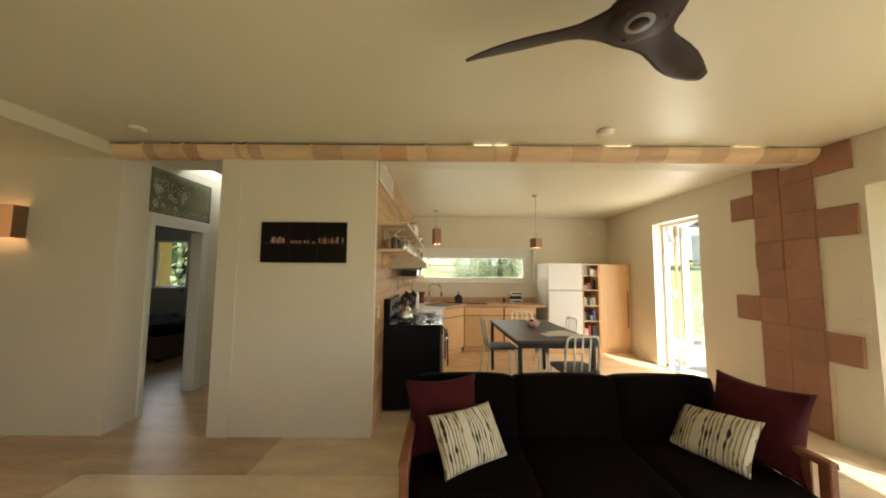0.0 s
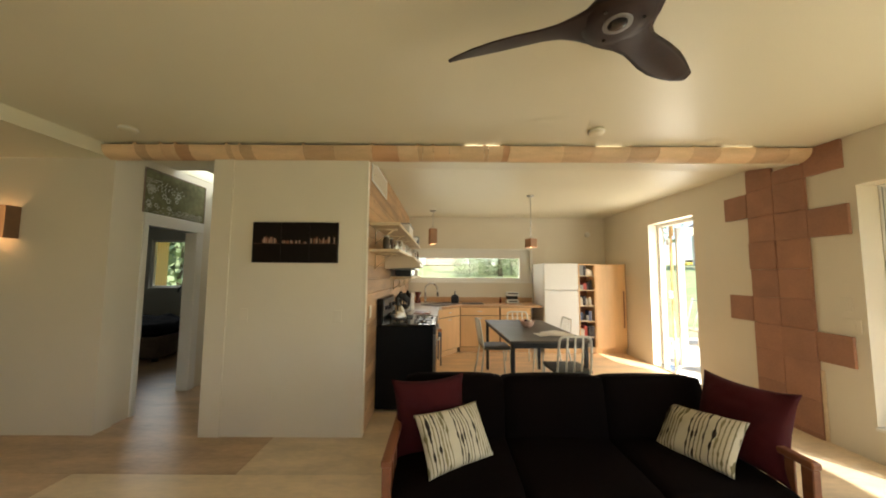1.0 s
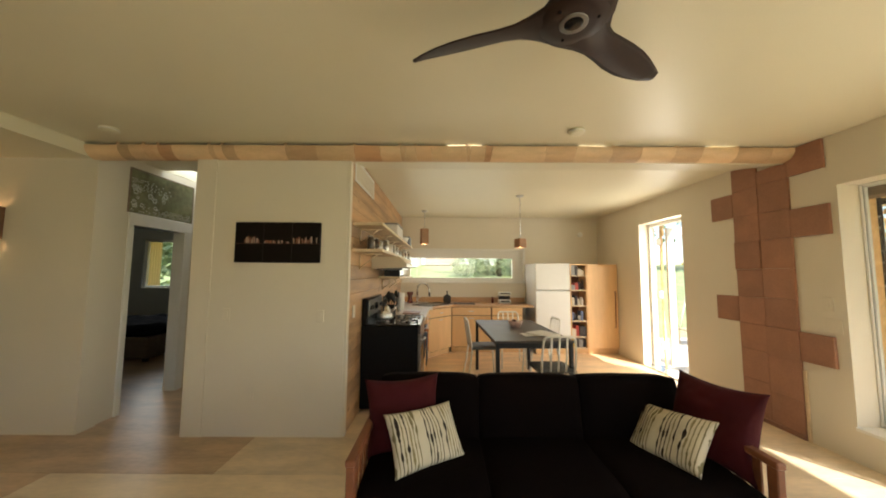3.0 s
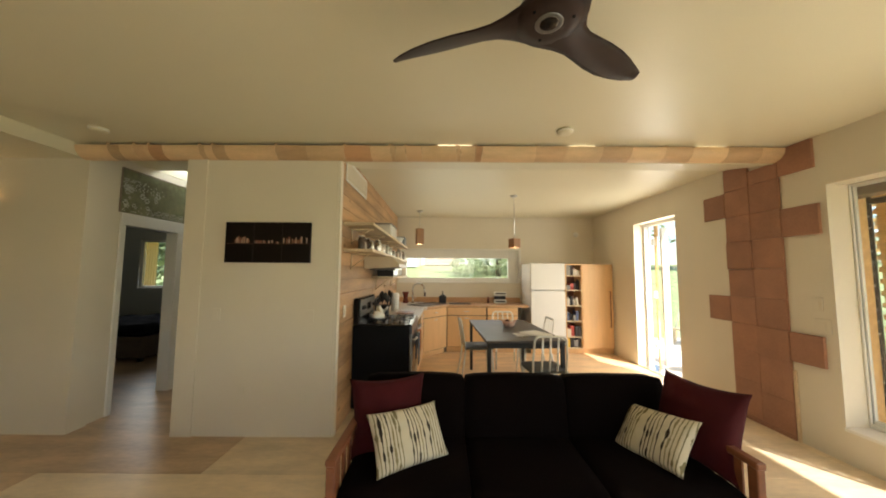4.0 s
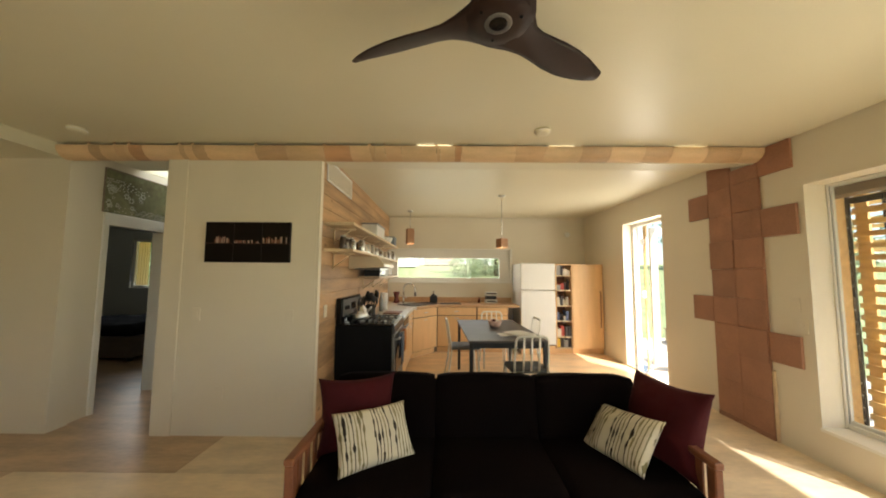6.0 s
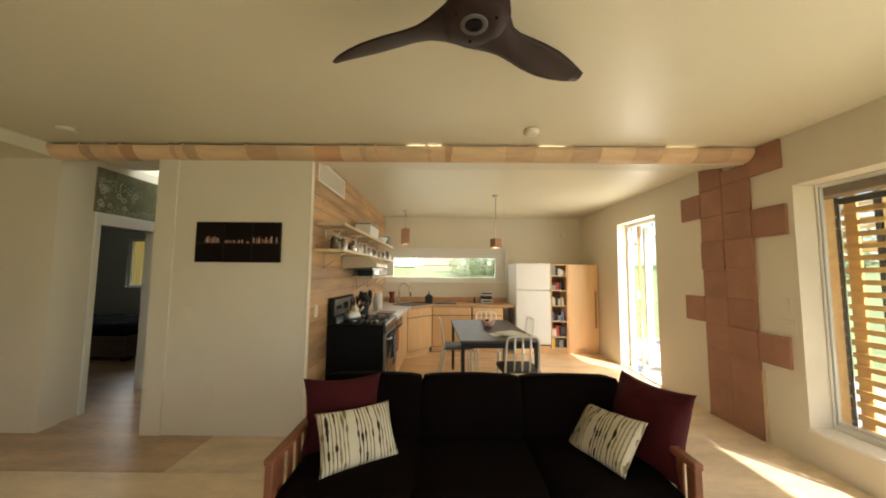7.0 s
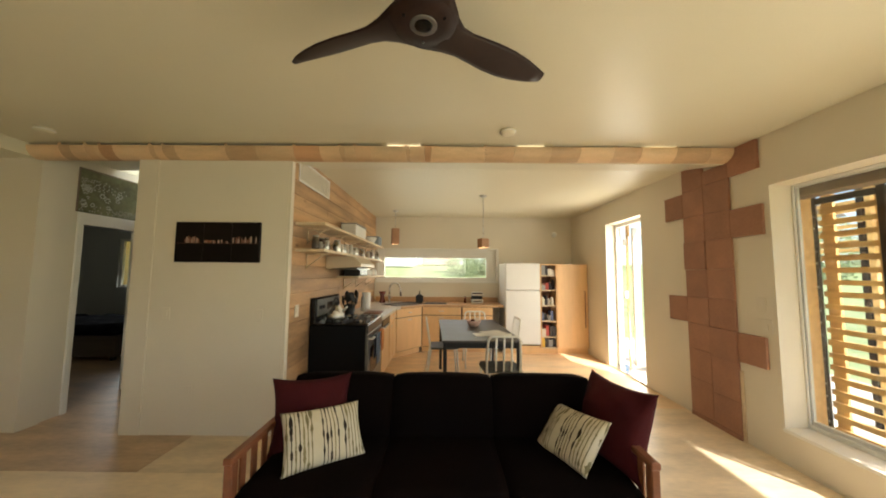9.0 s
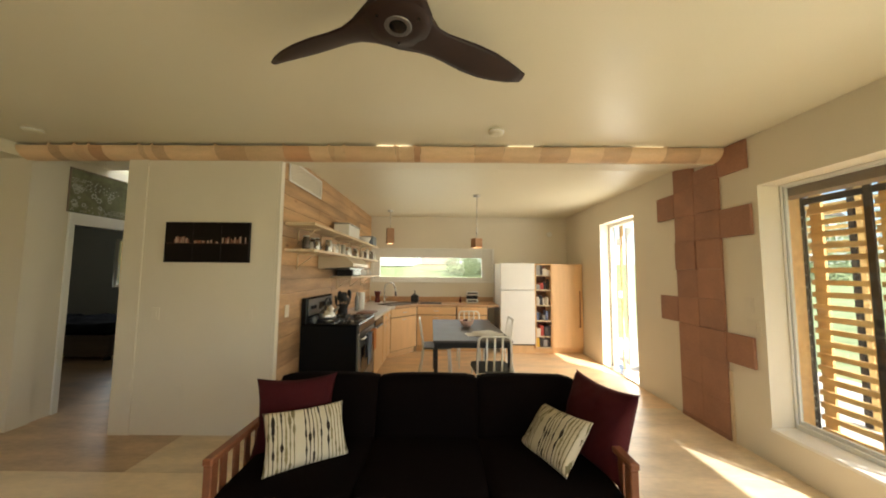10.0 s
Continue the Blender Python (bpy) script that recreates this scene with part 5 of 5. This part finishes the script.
part("front_panel", B(((-0.3195, 4.60, 1.44), (-0.316, 4.98, 1.515))), BLACK, st)
y = 5.15
while y < 6.1:
    r, h = rnd.uniform(0.03, 0.045), rnd.uniform(0.09, 0.14)
    part("spice_jar", turned(bmnew(), [(r * 0.9, 0), (r, 0.008), (r, h * 0.8), (r * 0.75, h * 0.85), (r * 0.75, h)], (-0.42, y, 1.4235), 12), rnd.choice((WHITE, JGL, CREAMC)), None, "pale spice jar on the short shelf", "jar", "spice jars", base=(-0.42, y, 1.4235))
    y += 0.11
hood = thing("range_hood", (-0.37, 3.86, 1.5), "slim white range hood under the shelf", "range hood")
bm = bmnew()
v = [bm.verts.new(p) for p in ((KX + 0.005, 4.02, 1.52), (-0.16, 4.02, 1.545), (-0.16, 4.02, 1.585), (-0.26, 4.02, 1.674), (KX + 0.005, 4.02, 1.674))]
w_ = [bm.verts.new((q.co.x, 4.78, q.co.z)) for q in v]
bm.faces.new(v), bm.faces.new(w_[::-1])
for i in range(5):
    bm.faces.new((v[i], v[(i + 1) % 5], w_[(i + 1) % 5], w_[i]))
part("canopy", bm, mat("cream_enamel", (0.60, 0.50, 0.36), 0.4, var=0.05), hood)
part("filter", B(((KX + 0.06, 4.08, 1.512), (-0.22, 4.72, 1.53))), STEELDK, hood, "dark steel filter")

# ---- pendant lamps ----
WARM = mat("pendant_glow", (1, 0.85, 0.6), 0.5, emit=(1.0, 0.78, 0.46), power=7.0)
def pendant(x, y, z0, z1, w, turn):
    p = thing("pendant_lamp", (x, y, CZ), "wood veneer box pendant lamp on a thin rod", "pendant lamp", "pendant lamps")
    part("canopy", turned(bmnew(), [(0.055, -0.0005), (0.055, -0.02), (0.02, -0.03)], (x, y, CZ), 18), STEEL, p)
    part("rod", turned(bmnew(), [(0.006, z1 - 0.01), (0.006, CZ - 0.02)], (x, y, 0), 8), STEEL, p)
    bm = bmnew()
    h = w / 2
    for a, b in (((-h, -h, z0), (h, -h + 0.006, z1)), ((-h, h - 0.006, z0), (h, h, z1)), ((-h, -h + 0.006, z0), (-h + 0.006, h - 0.006, z1)), ((h - 0.006, -h + 0.006, z0), (h, h - 0.006, z1)), ((-h + 0.006, -h + 0.006, z1 - 0.008), (h - 0.006, h - 0.006, z1))):
        box(bm, a, b)
    bmesh.ops.transform(bm, matrix=pose(x, y, 0, 0, 0, turn), verts=bm.verts[:])
    part("shade", bm, PENDW, p)
    bm = box(bmnew(), (-h + 0.008, -h + 0.008, z0 + 0.01), (h - 0.008, h - 0.008, z0 + 0.016))
    bmesh.ops.transform(bm, matrix=pose(x, y, 0, 0, 0, turn), verts=bm.verts[:])
    part("diffuser", bm, WARM, p, "glowing diffuser")


PENDW = mat("pendant_veneer", (0.41, 0.22, 0.115), 0.5, var=0.25, scale=5, fine=40, bump=0.03)
pendant(-0.07, 6.13, 2.02, 2.315, 0.13, 20)
pendant(1.455, 4.89, 1.865, 2.0, 0.125, 28)

# ---- outside: ground, deck, trees, houses, car, lounge chair ----
bm = bmnew()
N = 60
def rise(x, y):
    r = max(0.0, math.hypot(max(0, abs(x) - 9), max(0, y - 11)))
    return -0.35 + min(3.2, 0.085 * r) + 0.06 * noise.noise((x * 0.2, y * 0.2, 0))
coord = [math.copysign(abs(k / (N / 2)) ** 2.2, k) * 400 for k in range(-N // 2, N // 2 + 1)]
g = [[bm.verts.new((x, y, rise(x, y))) for y in coord] for x in coord]
for i in range(N):
    for j in range(N):
        bm.faces.new((g[i][j], g[i + 1][j], g[i + 1][j + 1], g[i][j + 1])).smooth = True
structure("ground", bm, LAWN, "sunlit green lawn rising away from the house", "lawn")
deck = thing("deck", (5.2, 2.5, -0.06), "weathered pale timber deck outside the terrace door", "deck", kind="structure")
for k in range(22):
    x = 3.86 + k * 0.142
    part("board", B(((x, -2.5, -0.09), (x + 0.136, 8.0, -0.06))), DECK, deck)
part("joists", B(((3.87, -2.4, -0.3), (6.9, -2.3, -0.091)), ((3.87, 2.0, -0.3), (6.9, 2.1, -0.091)), ((3.87, 7.8, -0.3), (6.9, 7.9, -0.091))), DECK, deck)
for y in (1.1, 3.44):
    pp = thing("deck_post", (5.3, y, -0.06), "dark steel and cedar post on the deck", "post", "deck posts")
    part("post", B(((5.3, y, -0.06), (5.35, y + 0.05, 2.6))), BRONZE, pp)
    part("cedar_face", B(((5.30, y - 0.07, -0.06), (5.35, y - 0.02, 2.6))), CEDAR, pp)
valance = thing("slatted_valance", (5.37, 2.6, 1.7), "cedar slat valance fixed across the deck posts", "sun screen")
for k in range(12):
    part("slat", B(((5.352, 0.9, 1.66 + 0.088 * k), (5.374, 4.6, 1.70 + 0.088 * k))), CEDAR, valance)
lounge = thing("lounge_chair", (5.9, 7.2, -0.06), "low timber lounge chair with a slim grey back on the deck", "chair")
part("seat", B(((5.6, 7.0, 0.24), (6.35, 7.5, 0.275)), bevel=0.006), SHELFWOOD, lounge)
for y in (7.02, 7.24, 7.46):
    part("back_slat", tube(bmnew(), [(5.68, y, 0.276), (5.86, y, 0.95)], 0.016), SASH, lounge)
part("back_rail", tube(bmnew(), [(5.845, 7.0, 0.90), (5.845, 7.48, 0.90)], 0.014), SASH, lounge)
for x in (5.62, 6.28):
    for y in (7.02, 7.43):
        part("leg", B(((x, y, -0.06), (x + 0.05, y + 0.05, 0.24)), bevel=0.004), SHELFWOOD, lounge)


def tree(at, h, crown_r, seed, n=900):
    rnd = random.Random(seed)
    x, y = at
    z = rise(x, y)
    t = thing("tree", (x, y, z), "leafy green deciduous tree on the lawn", "tree", "trees on the lawn")
    bm = bmnew()
    tube(bm, [(x, y, z - 0.2), (x + 0.05, y, z + h * 0.3), (x - 0.05, y + 0.05, z + h * 0.8)], [h * 0.035, h * 0.026, h * 0.008], 8)
    for k in range(7):
        a, s = rnd.uniform(0, 6.28), rnd.uniform(0.28, 0.65)
        tube(bm, [(x, y, z + h * s), (x + crown_r * 0.4 * math.cos(a), y + crown_r * 0.4 * math.sin(a), z + h * (s + 0.1)), (x + crown_r * 0.8 * math.cos(a), y + crown_r * 0.8 * math.sin(a), z + h * (s + 0.16))], [h * 0.014, h * 0.009, h * 0.003], 6)
    part("trunk", bm, BARK, t)
    vs, fs = [], []
    lumps = [(Vector((rnd.gauss(0, 0.42), rnd.gauss(0, 0.42), rnd.uniform(-0.8, 0.9))) * crown_r, rnd.uniform(0.25, 0.5) * crown_r) for _ in range(22)]
    c = Vector((x, y, z + h * 0.62))
    for k in range(n):
        q, r = rnd.choice(lumps)
        d = Vector((rnd.gauss(0, 1), rnd.gauss(0, 1), rnd.gauss(0, 1))).normalized() * r * rnd.uniform(0.6, 1.05)
        p = c + Vector((q.x, q.y, q.z * h * 0.42 / crown_r * 0.8)) + d
        s = crown_r * rnd.uniform(0.035, 0.075)
        e1 = Vector((rnd.gauss(0, 1), rnd.gauss(0, 1), rnd.gauss(0, 1))).normalized()
        e2 = e1.orthogonal().normalized()
        i = len(vs)
        vs += [p - e1 * s, p + e2 * s * 0.6, p + e1 * s, p - e2 * s * 0.6]
        fs.append((i, i + 1, i + 2, i + 3))
    me = bpy.data.meshes.new("crown")
    me.from_pydata([tuple(v - Vector(t.location)) for v in vs], [], fs)
    me.materials.append(LEAF)
    o = new("crown", me)
    o.parent = t
    tagged(o, "leafy green crown", kind="stuff")


for k, (x, y, h, r) in enumerate(((5.5, 30, 8, 3.6), (9.5, 34, 9, 4), (1.5, 52, 10, 5), (-7.5, 13, 6.5, 2.4), (-10.6, 13.2, 5.0, 2.6), (-11.4, 15, 6.0, 3.0), (-13, 22, 9, 4), (-15, 52, 11, 5), (17, 40, 11, 5), (30, 33, 10, 5),
                                  (46, 22, 8, 4), (58, 34, 12, 6), (54, 12, 10, 5), (22, 66, 12, 6), (-16, 36, 12, 6), (13, 56, 13, 6))):
    tree((x, y), h, r, 40 + k, 1600)


def bush(at, r, seed):
    rnd = random.Random(seed)
    x, y = at
    z = rise(x, y)
    t = thing("bush", (x, y, z), "rounded leafy green garden bush", "bush", "garden bushes")
    part("stem", tube(bmnew(), [(x, y, z - 0.1), (x, y, z + r)], [0.06, 0.03], 6), BARK, t)
    vs, fs = [], []
    for k in range(1500):
        d = Vector((rnd.gauss(0, 1), rnd.gauss(0, 1), rnd.gauss(0, 1))).normalized()
        d *= r * rnd.uniform(0.7, 1.0) * (1 + 0.35 * noise.noise(tuple(d * 2.2 + Vector((seed, 0, 0)))))
        p, s = Vector((0, 0, r * 0.8)) + Vector((d.x * 1.2, d.y * 1.2, d.z * 0.95)), r * rnd.uniform(0.05, 0.09)
        e1 = Vector((rnd.gauss(0, 1), rnd.gauss(0, 1), rnd.gauss(0, 1))).normalized()
        e2 = e1.orthogonal().normalized()
        i = len(vs)
        vs += [p - e1 * s, p + e2 * s * 0.6, p + e1 * s, p - e2 * s * 0.6]
        fs.append((i, i + 1, i + 2, i + 3))
    me = bpy.data.meshes.new("foliage")
    me.from_pydata([tuple(v) for v in vs], [], fs)
    me.materials.append(LEAF)
    o = new("foliage", me)
    o.parent = t
    tagged(o, "leafy green foliage", kind="stuff")


for k, (x, y, r) in enumerate(((2.6, 29, 1.3), (4.6, 31, 1.6), (6.6, 30, 1.2), (8.6, 33, 1.7), (24, 20, 1.8), (29, 24, 2.2), (-10.9, 13.6, 2.3), (-9.2, 14.5, 1.9))):
    bush((x, y), r, 70 + k)


def house(x, y, w, d, h, material, label):
    z = rise(x, y) - 0.2
    t = thing("house", (x, y, z), label, "house", "far houses")
    part("wall", B(((x - w / 2, y - d / 2, z), (x + w / 2, y + d / 2, z + h))), material, t)
    bm = bmnew()
    a = [bm.verts.new((x + s * (w / 2 + 0.4), y - d / 2 - 0.4, z + h)) for s in (-1, 1)] + [bm.verts.new((x, y - d / 2 - 0.4, z + h + w * 0.28))]
    b = [bm.verts.new((v.co.x, y + d / 2 + 0.4, v.co.z)) for v in a]
    bm.faces.new(a), bm.faces.new(b[::-1])
    for i in range(3):
        bm.faces.new((a[i], a[(i + 1) % 3], b[(i + 1) % 3], b[i]))
    part("roof", bm, ROOF, t)
    for i in range(3):
        xx = x - w / 2 + w * (i + 0.5) / 3
        for zz in (1.0, 3.6):
            if zz + 1.4 < h:
                wi = part("window", B(((xx - 0.5, y - d / 2 - 0.06, z + zz), (xx + 0.5, y - d / 2 - 0.005, z + zz + 1.3))), TRIM, t)
                part("pane", B(((xx - 0.42, y - d / 2 - 0.075, z + zz + 0.08), (xx + 0.42, y - d / 2 - 0.061, z + zz + 1.22))), BLACK, wi)


ROOF = mat("grey_shingle", (0.20, 0.18, 0.17), 0.8, var=0.2, scale=5, bump=0.1)
house(-7.5, 44, 9, 8, 6.0, mat("white_siding", (0.75, 0.73, 0.68), 0.6, var=0.06, scale=2), "white clapboard house across the lawn")
house(0.2, 50, 5, 8, 6.5, mat("red_brick_far", (0.55, 0.38, 0.32), 0.8, var=0.2, scale=8), "red brick house across the lawn")
house(40, 40, 10, 9, 5.5, bpy.data.materials["white_siding"], "white house beyond the lawn")
CXY = Vector((47.5, 60.0))
z = rise(*CXY)
car = thing("car", (*CXY, z), "yellow car parked on the far grass", "car")
YCAR = mat("yellow_car_paint", (0.75, 0.52, 0.05), 0.25, var=0.05)
cx, cy = CXY
part("body", B(((cx - 2.0, cy - 0.8, z + 0.35), (cx + 2.0, cy + 0.8, z + 0.95)), bevel=0.12), YCAR, car)
part("cabin", prism(bmnew(), [(cx - 1.3, cy - 0.7), (cx + 1.2, cy - 0.7), (cx + 1.2, cy + 0.7), (cx - 1.3, cy + 0.7)], z + 0.951, z + 1.45, 0.15), BLACK, car)
for x in (cx - 1.3, cx + 1.3):
    for y in (cy - 0.85, cy + 0.65):
        part("wheel", turned(bmnew(), [(0.33, 0), (0.36, 0.05), (0.36, 0.17), (0.33, 0.2)], m=pose(x, y + 0.2, z + 0.33, 90, 0, 0)), BLACKMATT, car)

# ---- planks of the kitchen wall ----
planks = [(z_, z_ + 0.1375) for z_ in [0.002 + 0.1402 * k for k in range(19)]]
rnd = random.Random(9)
for z0, z1 in planks:
    y = PY + 0.062
    while y < NY - 0.02:
        ln = rnd.choice((0.9, 1.4, 1.9, 2.4))
        e = min(NY - 0.004, y + ln)
        if NY - e < 0.3:
            e = NY - 0.004
        part("plank", box(bmnew(), (PX1 + 0.001, y + 0.001, z0), (KX + rnd.uniform(-0.001, 0.002), e - 0.001, min(z1, CZ - 0.002)), 0.002), PINE, wall_kitchen)
        y = e
part("corner_bead", B(((PX1 + 0.001, PY, 0), (KX + 0.008, PY + 0.06, CZ - 0.002)), bevel=0.003), PAINT, None, "white corner board at the plank wall", "trim", kind="structure")

# ---- plywood sheets of the floor ----
PLY2 = mat("floor_plywood_brown", (0.47, 0.325, 0.2), 0.34, var=0.34, scale=2.4, fine=16, bump=0.04, stretch=(0.8, 2.4, 1), per_object=0.25)
# kitchen sheets: the cabinets' orange reflection is put into the wood colour
PLY3 = mat("floor_plywood_cabinet_bounce", (0.68, 0.48, 0.285), 0.34, var=0.3, scale=2.4, fine=16, bump=0.04, stretch=(0.8, 2.4, 1), per_object=0.25)
rnd = random.Random(2)
for r, start in ((-3, -2.56), (-2, -1.38), (-1, -2.56), (0, -1.38), (1, -2.56), (2, -1.38), (3, -2.56), (4, -1.38)):
    y0 = 0.09 + 1.22 * r - 0.0
    y0, y1 = max(-2.7, y0), min(NY, y0 + 1.22)
    if y1 <= y0:
        continue
    for k in range(-3, 4):
        a, b = max(-8.0, start + 2.44 * k), min(EX, start + 2.44 * (k + 1))
        if b - a < 0.05:
            continue
        brown = (r == 2 and k == -1) or (r >= 3 and k < 0) or (r == 1 and k <= -1 and a < -3) 
        part("plywood_sheet", box(bmnew(), (a + 0.0008, y0 + 0.0008, -0.0119), (b - 0.0008, y1 - 0.0008, 0.0), 0.0008), PLY3 if r >= 3 and b > -0.5 and not brown else PLY2 if brown else PLY, floor)
